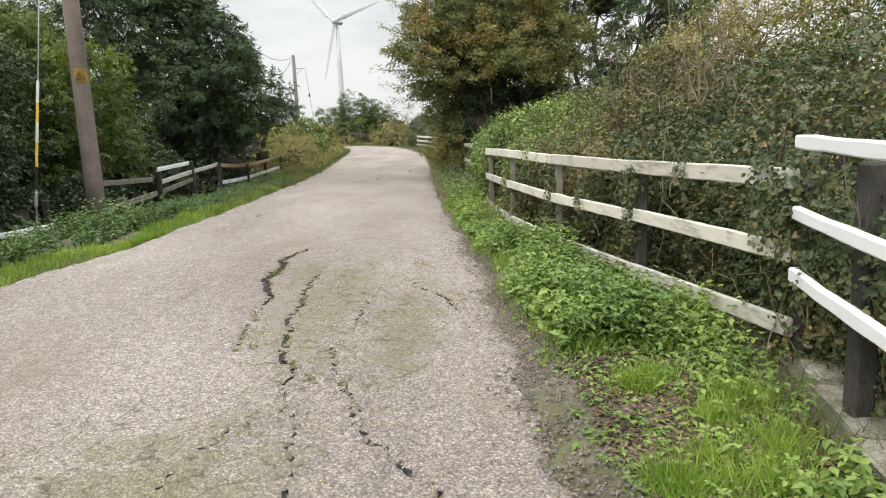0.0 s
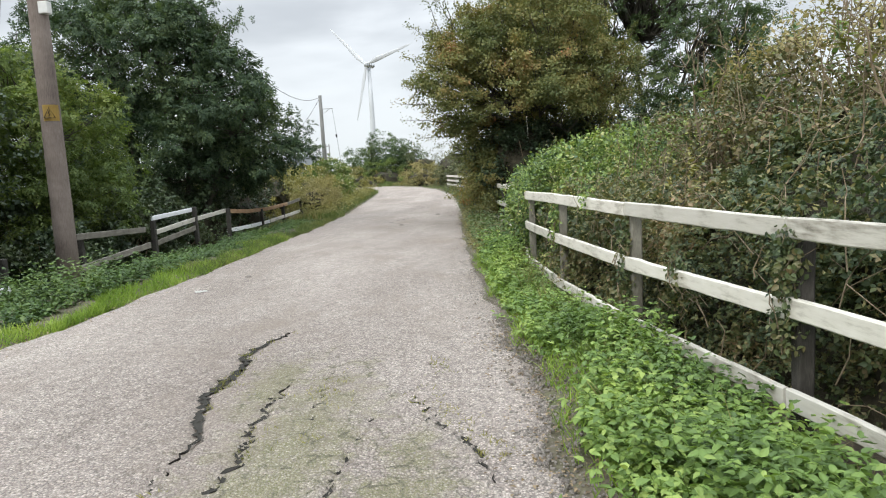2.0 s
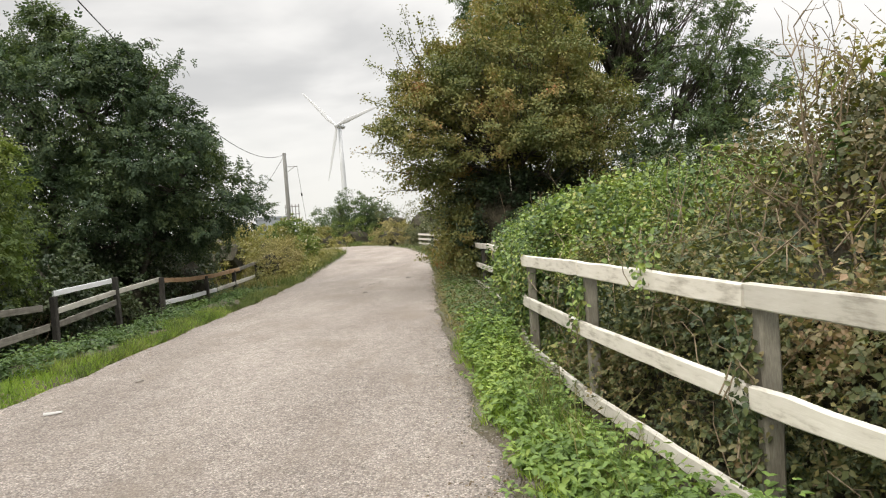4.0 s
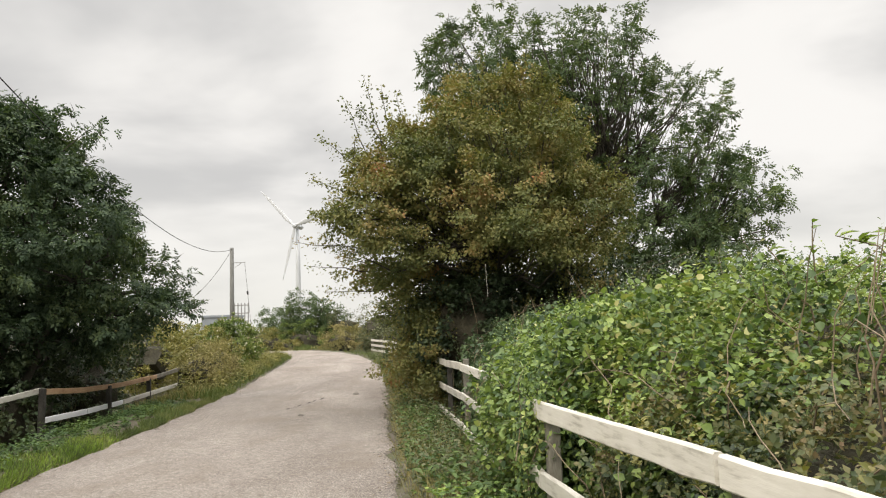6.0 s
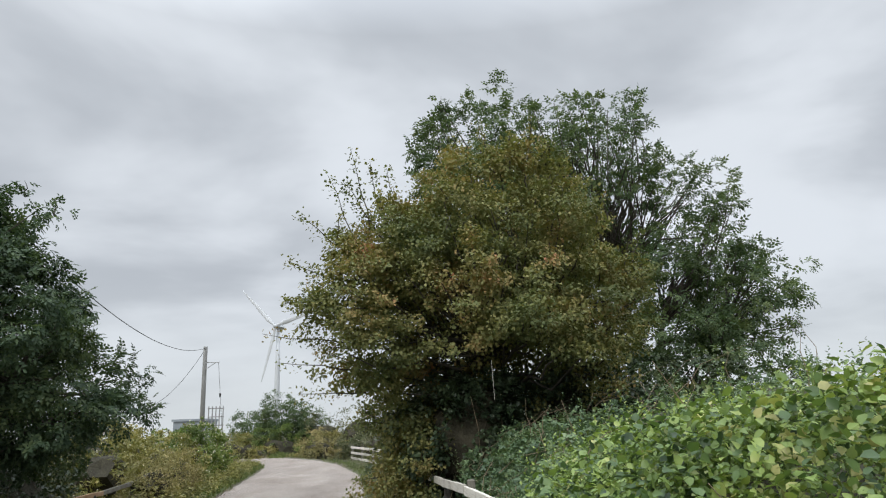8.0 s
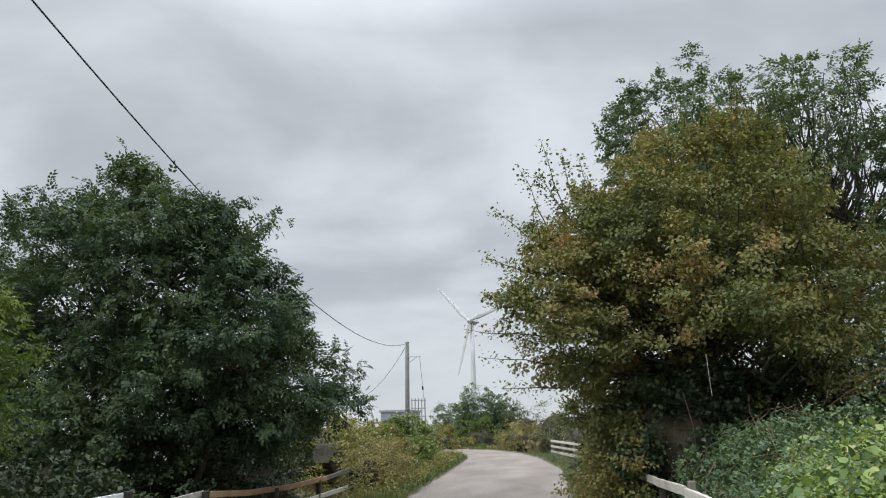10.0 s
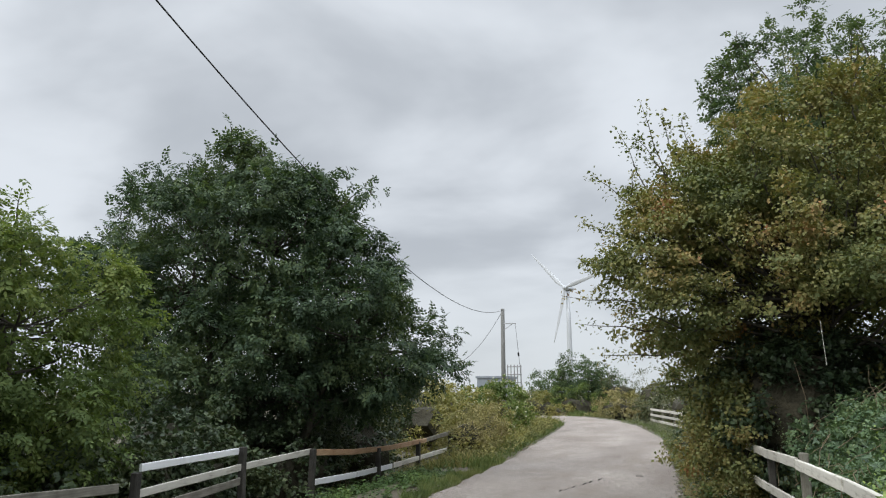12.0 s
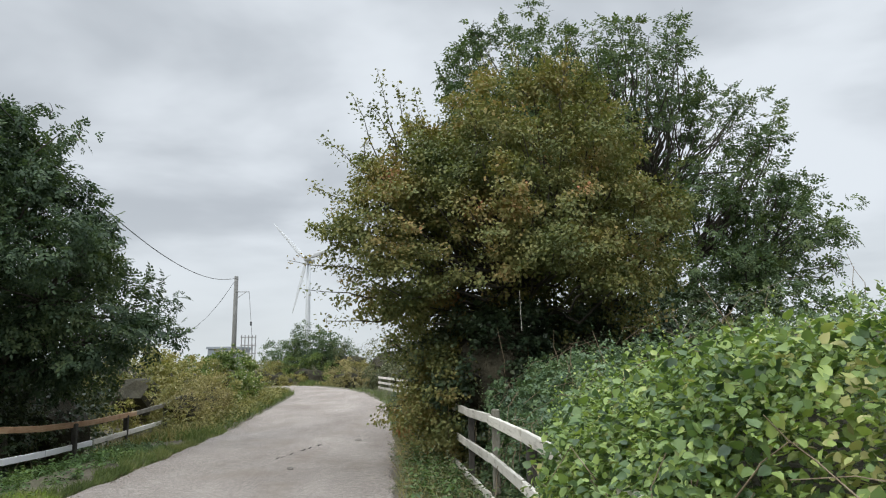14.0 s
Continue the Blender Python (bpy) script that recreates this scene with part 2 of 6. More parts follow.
add_turf(M_SOIL)
M_CRACK = grained("crack_dirt", [(0.3, (0.012, 0.011, 0.009)), (0.7, (0.04, 0.037, 0.03))], 5, 60)
M_RAIL = grained("weathered_whitewashed_wood", [(0.3, (0.12, 0.11, 0.085)), (0.38, (0.36, 0.335, 0.285)), (0.48, (0.57, 0.545, 0.48)), (0.7, (0.67, 0.645, 0.585))], 2.2, 22, (1.2, 0.22, 1.8), 0.8, 0.003, 0.18)
M_RAIL_BARE = grained("bare_orange_wood", [(0.3, (0.22, 0.12, 0.06)), (0.5, (0.38, 0.24, 0.14)), (0.7, (0.5, 0.38, 0.26))], 3, 26, (1.2, 0.09, 2.4), 0.8, 0.003)
M_RAIL_GREY = grained("bare_grey_wood", [(0.3, (0.09, 0.08, 0.065)), (0.5, (0.2, 0.185, 0.155)), (0.7, (0.33, 0.31, 0.27))], 4, 26, (1.2, 0.09, 2.4), 0.85, 0.003, 0.25)
M_WHITE = grained("fresh_white_paint", [(0.25, (0.5, 0.5, 0.48)), (0.4, (0.78, 0.79, 0.8)), (0.7, (0.84, 0.85, 0.87))], 3, 30, (1.2, 0.1, 2.4), 0.5, 0.001)
M_POST = grained("dark_post_wood", [(0.3, (0.02, 0.019, 0.016)), (0.5, (0.05, 0.046, 0.04)), (0.7, (0.1, 0.092, 0.08))], 4, 30, (6, 6, 0.7), 0.9, 0.005)
M_POST_PALE = grained("pale_post_wood", [(0.3, (0.08, 0.072, 0.055)), (0.5, (0.17, 0.16, 0.13)), (0.7, (0.28, 0.265, 0.22))], 4, 30, (6, 6, 0.7), 0.9, 0.005)
M_POLE = grained("utility_pole_wood", [(0.3, (0.09, 0.07, 0.06)), (0.5, (0.19, 0.155, 0.135)), (0.7, (0.29, 0.245, 0.215))], 2.0, 26, (5, 5, 0.35), 0.85, 0.008)
M_POLE_FAR = grained("grey_pole_wood", [(0.3, (0.12, 0.12, 0.11)), (0.7, (0.22, 0.22, 0.21))], 2.0, 26, (5, 5, 0.35), 0.85, 0.006)
M_BARK = grained("bark", [(0.3, (0.03, 0.027, 0.022)), (0.5, (0.07, 0.062, 0.05)), (0.7, (0.13, 0.12, 0.1))], 2, 24, (3, 3, 0.8), 0.9, 0.01)
M_TWIG = grained("dry_twigs", [(0.3, (0.09, 0.065, 0.04)), (0.5, (0.2, 0.155, 0.1)), (0.7, (0.34, 0.28, 0.2))], 3, 30, rough=0.8)
# filler inside the foliage: the shade of the gaps is in its colour
M_CORE = grained("inner_shade_fill", [(0.3, (0.02, 0.019, 0.012)), (0.5, (0.046, 0.042, 0.027)), (0.7, (0.085, 0.076, 0.05))], 3, 20, depth=0.05)
M_CONCRETE = grained("mossy_concrete", [(0.32, (0.07, 0.075, 0.035)), (0.46, (0.2, 0.19, 0.14)), (0.58, (0.33, 0.31, 0.26)), (0.75, (0.42, 0.4, 0.36))], 9, 60, depth=0.006, random_mix=0.15)
M_TURBINE = grained("turbine_paint", [(0.3, (0.48, 0.5, 0.52)), (0.7, (0.56, 0.58, 0.6))], 0.1, 2, rough=0.45, depth=0.001)
M_METAL = grained("galvanised_steel", [(0.3, (0.25, 0.25, 0.25)), (0.7, (0.42, 0.42, 0.42))], 4, 40, rough=0.5, depth=0.001, metal=0.7)
M_BLACK = grained("black_cable", [(0.3, (0.012, 0.012, 0.013)), (0.7, (0.03, 0.03, 0.03))], 4, 40, rough=0.6, depth=0.001)
M_YELLOW = grained("yellow_plastic", [(0.3, (0.62, 0.42, 0.06)), (0.7, (0.75, 0.52, 0.09))], 4, 30, rough=0.5, depth=0.001)
M_SIGN = grained("faded_yellow_plate", [(0.3, (0.45, 0.3, 0.08)), (0.7, (0.6, 0.42, 0.13))], 6, 40, rough=0.5, depth=0.001)
M_PORCELAIN = grained("off_white_box", [(0.3, (0.6, 0.6, 0.58)), (0.7, (0.72, 0.72, 0.7))], 6, 40, rough=0.4, depth=0.001)
M_CLADDING = grained("grey_cladding", [(0.3, (0.22, 0.25, 0.28)), (0.7, (0.3, 0.33, 0.36))], 0.5, 6, rough=0.6)
M_STONE = grained("road_stone", [(0.3, (0.11, 0.098, 0.085)), (0.7, (0.31, 0.28, 0.25))], 6, 60, random_mix=0.3)
M_LITTER = leaf_material("fallen_leaves", [(0.2, (0.055, 0.038, 0.024)), (0.5, (0.14, 0.10, 0.06)), (0.8, (0.26, 0.2, 0.125))], 0.1, 0.7)

L_BRAMBLE = leaf_material("bramble_leaf", [(0.05, (0.02, 0.033, 0.018)), (0.38, (0.046, 0.068, 0.031)), (0.66, (0.09, 0.108, 0.043)), (0.84, (0.13, 0.115, 0.054)), (1.0, (0.22, 0.155, 0.09))], 0.2, 0.45, 1.3, 0.3, 0.5)
L_BROWN = leaf_material("withered_bramble_leaf", [(0.05, (0.026, 0.034, 0.018)), (0.4, (0.066, 0.07, 0.032)), (0.7, (0.115, 0.098, 0.048)), (1.0, (0.2, 0.145, 0.085))], 0.18, 0.55, 1.2, 0.25, 0.5)
L_MIXED = leaf_material("mixed_bramble_leaf", [(0.05, (0.022, 0.036, 0.021)), (0.34, (0.05, 0.07, 0.033)), (0.6, (0.1, 0.112, 0.045)), (0.78, (0.145, 0.126, 0.06)), (1.0, (0.25, 0.17, 0.105))], 0.22, 0.45, 1.1, 0.3, 0.5)
L_FRESH = leaf_material("fresh_bramble_leaf", [(0.02, (0.03, 0.055, 0.026)), (0.3, (0.07, 0.118, 0.042)), (0.62, (0.155, 0.22, 0.064)), (0.86, (0.25, 0.315, 0.09)), (0.98, (0.34, 0.33, 0.14))], 0.25, 0.42, 1.3, 0.35, 0.75)
L_HAW = leaf_material("hawthorn_leaf", [(0.02, (0.06, 0.08, 0.036)), (0.34, (0.11, 0.128, 0.05)), (0.6, (0.17, 0.164, 0.06)), (0.82, (0.235, 0.17, 0.07)), (0.98, (0.29, 0.125, 0.068))], 0.25, 0.6, 0.9, 0.2, 0.3)
L_ASH = leaf_material("ash_leaf", [(0.1, (0.034, 0.056, 0.03)), (0.5, (0.066, 0.1, 0.046)), (0.9, (0.12, 0.15, 0.062))], 0.28, 0.6, 0.9, 0.2)
L_TIP = leaf_material("young_shoot_leaf", [(0.05, (0.07, 0.115, 0.03)), (0.4, (0.135, 0.195, 0.048)), (0.7, (0.205, 0.265, 0.07)), (0.97, (0.34, 0.34, 0.13))], 0.3, 0.45, 1.5)
L_TEAL = leaf_material("blue_green_bramble_leaf", [(0.05, (0.03, 0.054, 0.03)), (0.4, (0.064, 0.105, 0.052)), (0.75, (0.115, 0.168, 0.076)), (0.985, (0.175, 0.21, 0.1)), (1.0, (0.3, 0.05, 0.05))], 0.2, 0.42, 1.5)
L_DARK = leaf_material("dark_ash_leaf", [(0.1, (0.026, 0.045, 0.027)), (0.5, (0.051, 0.08, 0.042)), (0.9, (0.1, 0.132, 0.058))], 0.24, 0.55, 0.6, 0.2, 0.5)
L_LIGHT = leaf_material("light_ash_leaf", [(0.1, (0.048, 0.075, 0.026)), (0.5, (0.1, 0.138, 0.042)), (0.9, (0.18, 0.21, 0.065))], 0.33, 0.55, 0.6, 0.18)
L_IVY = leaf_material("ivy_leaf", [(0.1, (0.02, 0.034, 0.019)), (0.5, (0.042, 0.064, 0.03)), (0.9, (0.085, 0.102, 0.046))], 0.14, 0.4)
L_NETTLE = leaf_material("nettle_leaf", [(0.1, (0.055, 0.095, 0.026)), (0.5, (0.12, 0.19, 0.046)), (0.9, (0.24, 0.31, 0.08))], 0.28, 0.5, 1.2, 0.35, 0.55)
L_NETTLE_DARK = leaf_material("old_nettle_leaf", [(0.1, (0.03, 0.055, 0.022)), (0.5, (0.06, 0.105, 0.033)), (0.9, (0.12, 0.17, 0.05))], 0.25, 0.5, 1.2)
L_GRASS = leaf_material("grass_blade", [(0.1, (0.075, 0.125, 0.022)), (0.5, (0.15, 0.235, 0.035)), (0.9, (0.28, 0.35, 0.08))], 0.3, 0.5, 0.9)
L_ROUGH = leaf_material("rough_grass_blade", [(0.1, (0.045, 0.066, 0.022)), (0.5, (0.09, 0.122, 0.036)), (0.9, (0.175, 0.185, 0.07))], 0.25, 0.55, 0.9)
L_DRY = leaf_material("dry_grass_blade", [(0.1, (0.10, 0.10, 0.035)), (0.5, (0.19, 0.17, 0.07)), (0.9, (0.34, 0.28, 0.15))], 0.25, 0.6, 0.9)
L_YELLOW = leaf_material("yellowing_leaf", [(0.1, (0.07, 0.085, 0.025)), (0.5, (0.16, 0.155, 0.045)), (0.9, (0.27, 0.23, 0.08))], 0.25, 0.5)
L_FLOWER = leaf_material("pale_seed_heads", [(0.1, (0.3, 0.29, 0.22)), (0.9, (0.55, 0.53, 0.44))], 0.3, 0.7)
L_FAR = leaf_material("far_shrub_leaf", [(0.1, (0.045, 0.06, 0.03)), (0.5, (0.085, 0.095, 0.045)), (0.9, (0.15, 0.14, 0.075))], 0.2, 0.6)

# ---- geometry helpers ----
rng = np.random.default_rng(7)


def mesh_object(name, verts, faces, mat, parent=None, label=""):
    """A mesh from arrays: verts (n, 3), faces (m, k) with k corners each."""
    me = bpy.data.meshes.new(name)
    verts, faces = np.asarray(verts, np.float32), np.asarray(faces, np.int32)
    me.vertices.add(len(verts))
    me.vertices.foreach_set("co", verts.ravel())
    me.loops.add(faces.size)
    me.loops.foreach_set("vertex_index", faces.ravel())
    me.polygons.add(len(faces))
    me.polygons.foreach_set("loop_start", np.arange(len(faces), dtype=np.int32) * faces.shape[1])
    me.update(calc_edges=True)
    me.validate()
    me.materials.append(mat)
    ob = new(name, me)
    if parent:
        ob.parent = parent
    if label:
        ob["label"] = label
    return ob


def part(name, bm, mat, parent, label="", smooth=False):
    me = bpy.data.meshes.new(name)
    bm.to_mesh(me)
    bm.free()
    if smooth:
        for p in me.polygons:
            p.use_smooth = True
    me.materials.append(mat)
    ob = new(name, me)
    if parent:
        ob.parent = parent
    if label:
        ob["label"] = label
    return ob


def thing(name, at, label, category, group="", kind=""):
    e = new(name)
    e.empty_display_size = 0.2
    e.location = at
    return tagged(e, label, category, group, kind)


def unit(v):
    return v / np.maximum(np.linalg.norm(v, axis=-1, keepdims=True), 1e-9)


# leaf shapes: u along the leaf, v across it, w out of it
LEAF2 = (np.array([(0, 0, 0), (0.45, 0.5, 0.1), (1, 0, -0.12), (0.45, -0.5, 0.1)]), np.array([(0, 1, 2), (0, 2, 3)]))
LEAF6 = (np.array([(0, 0, 0), (0.25, 0.42, 0.09), (0.62, 0.40, 0.03), (1, 0, -0.2), (0.62, -0.40, 0.03), (0.25, -0.42, 0.09), (0.5, 0, -0.03)]),
         np.array([(0, 6, 1), (1, 6, 2), (2, 6, 3), (3, 6, 4), (4, 6, 5), (5, 6, 0)]))
LEAF4 = (np.array([(0, 0, 0), (0.28, 0.42, 0.08), (0.66, 0.34, 0.03), (1, 0, -0.18), (0.66, -0.34, 0.03), (0.28, -0.42, 0.08)]), np.array([(0, 2, 1), (0, 3, 2), (0, 4, 3), (0, 5, 4)]))
BLADE = (np.array([(0, 0.5, 0), (0, -0.5, 0), (0.5, 0.4, 0.07), (0.5, -0.4, 0.07), (1, 0, 0.32)]), np.array([(0, 1, 3), (0, 3, 2), (2, 3, 4)]))


def trifoliate():
    """A bramble leaf: three pointed leaflets, each folded along its rib."""
    vs, fs = [], []
    for ang, at, L in ((0, 0.38, 0.62), (72, 0.30, 0.5), (-72, 0.30, 0.5)):
        d = np.array([math.cos(radians(ang)), math.sin(radians(ang))])
        n = np.array([-d[1], d[0]])
        b = len(vs)
        for a, c, w in ((0, 0, 0), (0.42, 0.34, 0.07), (1.0, 0, -0.14), (0.42, -0.34, 0.07)):
            q = np.array([at, 0]) + d * a * L + n * c * L
            vs.append((q[0], q[1], w * L))
        fs += [(b, b + 2, b + 1), (b, b + 3, b + 2)]
    return np.array(vs), np.array(fs)


TRIFOLIATE = trifoliate()


def pinnate(pairs=2):
    """A feathered leaf: pairs of leaflets along a midrib and one at its end."""
    vs, fs = [], []
    for k in range(pairs):
        u = 0.25 + 0.65 * k / pairs
        for s in (1, -1):
            b = len(vs)
            L, W = 0.44, 0.14
            d = np.array([0.55, s * 0.83])
            n = np.array([-d[1], d[0]])
            for a, c, w in ((0, 0, 0), (0.45, 1, 0.01), (1, 0, -0.12), (0.45, -1, 0.01)):
                q = np.array([u, 0]) + d * a * L + n * c * W
                vs.append((q[0], q[1], w - 0.15 * u * u))
            fs += [(b, b + 1, b + 2), (b, b + 2, b + 3)]
    b = len(vs)
    vs += [(0.82, 0, -0.1), (1.0, 0.1, -0.14), (1.25, 0, -0.25), (1.0, -0.1, -0.14)]
    fs += [(b, b + 1, b + 2), (b, b + 2, b + 3)]
    return np.array(vs), np.array(fs)


PINNATE = pinnate()


def scatter(shape, at, along, normal, length, width):
    """Places one leaf shape at many points; returns verts and faces."""
    tv, tf = shape
    u = unit(along)
    v = unit(np.cross(normal, u) + 1e-6)
    w = np.cross(u, v)
    L, W = np.broadcast_to(length, (len(at),)), np.broadcast_to(width, (len(at),))
    p = (at[:, None, :] + u[:, None, :] * (tv[None, :, 0:1] * L[:, None, None]) + v[:, None, :] * (tv[None, :, 1:2] * W[:, None, None])
         + w[:, None, :] * (tv[None, :, 2:3] * L[:, None, None]))
    f = tf[None] + (np.arange(len(at)) * len(tv))[:, None, None]
    return p.reshape(-1, 3), f.reshape(-1, 3)


def rand_dirs(n):
    return unit(rng.normal(size=(n, 3)))


def lumps(p, scale, seed):
    """A cheap smooth field in -1..1 from crossed sines, for uneven outlines."""
    r = np.random.default_rng(seed)
    out = np.zeros(len(p))
    for k in range(5):
        d = unit(r.normal(size=3)) * scale * (0.7 + 0.5 * k)
        out += np.sin(p @ d + r.uniform(0, 6.28)) / (1 + 0.45 * k)
    return out / 2.2


def tube(geo, pts, radii, sides=6):
    pts = [Vector(p) for p in pts]
    start = len(geo[0])
    for i, p in enumerate(pts):
        d = (pts[min(i + 1, len(pts) - 1)] - pts[max(i - 1, 0)]).normalized()
        a = d.orthogonal().normalized()
        b = d.cross(a)
        for k in range(sides):
            t = 6.28318 * k / sides
            geo[0].append(tuple(p + (a * math.cos(t) + b * math.sin(t)) * radii[i]))
    for i in range(len(pts) - 1):
        for k in range(sides):
            q = start + i * sides
            geo[1].append((q + k, q + (k + 1) % sides, q + sides + (k + 1) % sides, q + sides + k))
    return geo


def bent(a, b, n, wob, rise=0.0):
    a, b = np.array(a, float), np.array(b, float)
    ts = np.linspace(0, 1, n)
    pts = a + (b - a) * ts[:, None]
    pts[1:-1] += rng.normal(0, wob, (n - 2, 3))
    pts[:, 2] += rise * np.sin(ts * math.pi)
    return pts


def geo_object(name, geo, mat, parent, label=""):
    ob = mesh_object(name, np.array(geo[0]), np.array(geo[1]), mat, parent, label)
    ob.data.polygons.foreach_set("use_smooth", np.ones(len(ob.data.polygons), dtype=bool))
    return ob


def box_bm(sx, sy, sz, at=(0, 0, 0), bevel=0.01):
    bm = bmesh.new()
    bmesh.ops.create_cube(bm, size=1.0, matrix=Matrix.Translation(at) @ Matrix.Diagonal((sx, sy, sz, 1)))
    if bevel:
        bmesh.ops.bevel(bm, geom=bm.edges[:], offset=bevel, segments=2, affect="EDGES", profile=0.6)
    return bm


def cyl_bm(pts, radii, sides=14, caps=True):
    geo = tube(([], []), pts, radii, sides)
    bm = bmesh.new()
    vs = [bm.verts.new(v) for v in geo[0]]
    for f in geo[1]:
        bm.faces.new([vs[i] for i in f])
    if caps:
        bm.faces.new(vs[:sides][::-1])
        bm.faces.new(vs[-sides:])
    return bm


# ---- the lie of the land ----
ROAD_Y = np.array([-40, 2, 7.3, 9.1, 13.5, 16.8, 21.8, 29.5, 45, 55, 64, 72, 90])
ROAD_L = np.array([-5.0, -4.9, -4.78, -4.45, -4.3, -4.5, -4.7, -5.25, -6.3, -6.9, -9.3, -14, -30])
ROAD_R = np.array([0.55, 0.55, 0.42, 0.28, 0.02, -0.1, -0.2, -0.3, -0.9, -2.4, -4.9, -8.2, -20])
LEVEL_Y = np.array([-60, 6, 14, 22, 32, 45, 60, 90, 300, 3000])
LEVEL_Z = np.array([0, 0, -0.05, -0.24, -0.48, -0.5, -0.42, -0.6, -3, -6])


def level(y):
    return np.interp(y, LEVEL_Y, LEVEL_Z)


def edge_l(y):
    return np.interp(y, ROAD_Y, ROAD_L) + 0.035 * np.sin(y * 2.1) + 0.02 * np.sin(y * 5.3 + 1) + 0.02 * np.sin(y * 14.9)


def edge_r(y):
    return np.interp(y, ROAD_Y, ROAD_R) + 0.04 * np.sin(y * 2.7 + 2) + 0.03 * np.sin(y * 6.1) + 0.02 * np.sin(y * 17.3) + 0.015 * np.sin(y * 31.7 + 1)


def ground_z(x, y):
    """The verges: a step above the lane's broken edges, then sloping off behind the fences."""
    l, r = edge_l(y), edge_r(y)
    out = np.maximum(l - x, x - r)
    z = level(y) - 0.06 + 0.1 * np.clip(out / 0.25 + 0.45, 0, 1)
    z = z + np.where(out > 0, 0.03 * np.sin(x * 3.1 + y * 1.3) * np.clip(out, 0, 1), 0)
    z = z - (np.clip((l - x - 1.1) * 0.28, 0, 0.42) + np.clip((l - x - 2.6) * 0.1, 0, 0.8)) * (x < l)
    z = z - np.clip((x - r - 0.45) * 0.28, 0, 0.24) * np.clip((y - 4.5) / 2, 0, 1) * (x > r)
    return z


# ---- setting ----
xs = np.concatenate([-np.geomspace(3000, 14, 26), np.arange(-13.5, 6.5, 0.14), np.geomspace(7, 3000, 26)])
ys = np.concatenate([-np.geomspace(600, 9, 14), np.arange(-8.5, 32, 0.3), np.arange(32, 92, 0.6), np.geomspace(93, 3500, 26)])
gx, gy = np.meshgrid(xs, ys)
gz = ground_z(gx, gy) + 0.012 * np.sin(gx * 9.7) * np.sin(gy * 8.3)
nx, ny = len(xs), len(ys)
idx = np.arange(nx * ny).reshape(ny, nx)
quads = np.stack([idx[:-1, :-1], idx[:-1, 1:], idx[1:, 1:], idx[1:, :-1]], -1).reshape(-1, 4)
ground = mesh_object("ground", np.stack([gx, gy, gz], -1).reshape(-1, 3), quads, M_SOIL)
tagged(ground, "dark soil and low weeds beside the lane", "ground", kind="structure")

# the cracks run in wandering lines; the lane is let down along them
CRACKS = [
    [(-1.7, 8.7), (-1.77, 8.44), (-1.85, 7.99), (-1.77, 7.4), (-1.81, 6.89), (-1.67, 6.43), (-1.55, 6.13), (-1.57, 5.75)],
    [(-1.3, 7.2), (-1.32, 6.6), (-1.22, 5.75), (-1.24, 5.4), (-1.17, 5.01), (-1.15, 4.68), (-1.09, 4.38), (-0.97, 4.21), (-0.96, 3.87)],
    [(-0.97, 4.21), (-0.8, 3.94), (-0.7, 3.84)],
    [(-0.78, 4.7), (-0.73, 4.23), (-0.63, 3.84), (-0.52, 3.54), (-0.47, 3.29), (-0.31, 3.0), (-0.2, 2.84), (-0.07, 2.67), (0.08, 2.4)],
    [(-0.4, 6.81), (-0.22, 6.29), (-0.01, 5.94), (0.12, 5.49)],
    [(-0.6, 6.4), (-0.66, 5.75), (-0.7, 5.41), (-0.7, 4.95)],
    [(-0.96, 3.87), (-0.75, 3.1), (-0.68, 2.6), (-0.7, 2.2)],
    [(-4.5, 6.2), (-4.28, 6.54), (-4.24, 6.95)],
    [(-0.31, 7.6), (-0.27, 7.05), (-0.4, 6.81)],
    [(-1.05, 7.4), (-0.98, 6.5), (-0.92, 5.8)],
    [(-1.1, 3.4), (-1.25, 2.7), (-1.15, 2.2)],
    [(-2.6, 24.0), (-2.3, 25.5), (-1.9, 27.5)],
    [(-1.55, 5.7), (-1.52, 5.3), (-1.5, 4.9), (-1.44, 4.5)],
]


def crack_path(pts, rand):
    """A jagged line through the given corners."""
    out = []
    for (x0, y0), (x1, y1) in zip(pts[:-1], pts[1:]):
        n = max(3, int(math.hypot(x1 - x0, y1 - y0) / 0.035))
        for k in range(n):
            t = k / n
            out.append((x0 + (x1 - x0) * t + rand.gauss(0, 0.02), y0 + (y1 - y0) * t + rand.gauss(0, 0.012)))
    return np.array(out)


rand = random.Random(3)
CRACK_LINES = [crack_path(c, rand) for c in CRACKS]
CRACK_WIDTH = [0.06, 0.036, 0.024, 0.026, 0.028, 0.022, 0.022, 0.034, 0.02, 0.02, 0.02, 0.04, 0.026]
ru = np.concatenate([np.linspace(0, 0.42, 16)[:-1], np.linspace(0.42, 0.97, 100), np.linspace(0.975, 1.0, 5)])
ry = np.concatenate([np.arange(-40, 1.6, 0.8), np.arange(1.6, 9.4, 0.036), np.arange(9.5, 92, 0.6)])
uu, yy = np.meshgrid(ru, ry)
xx = edge_l(yy) + uu * (edge_r(yy) - edge_l(yy))
zz = level(yy) + 0.018 * np.sin(uu * 3.14) + 0.008 * np.sin(xx * 2.3 + yy * 0.9) + 0.006 * np.sin(yy * 2.1 - xx * 1.7)
zz -= 0.05 * np.clip((uu - 0.985) / 0.015, 0, 1) + 0.05 * np.clip((0.01 - uu) / 0.01, 0, 1)
flat = np.stack([xx.ravel(), yy.ravel()], -1)
zz = zz.ravel()
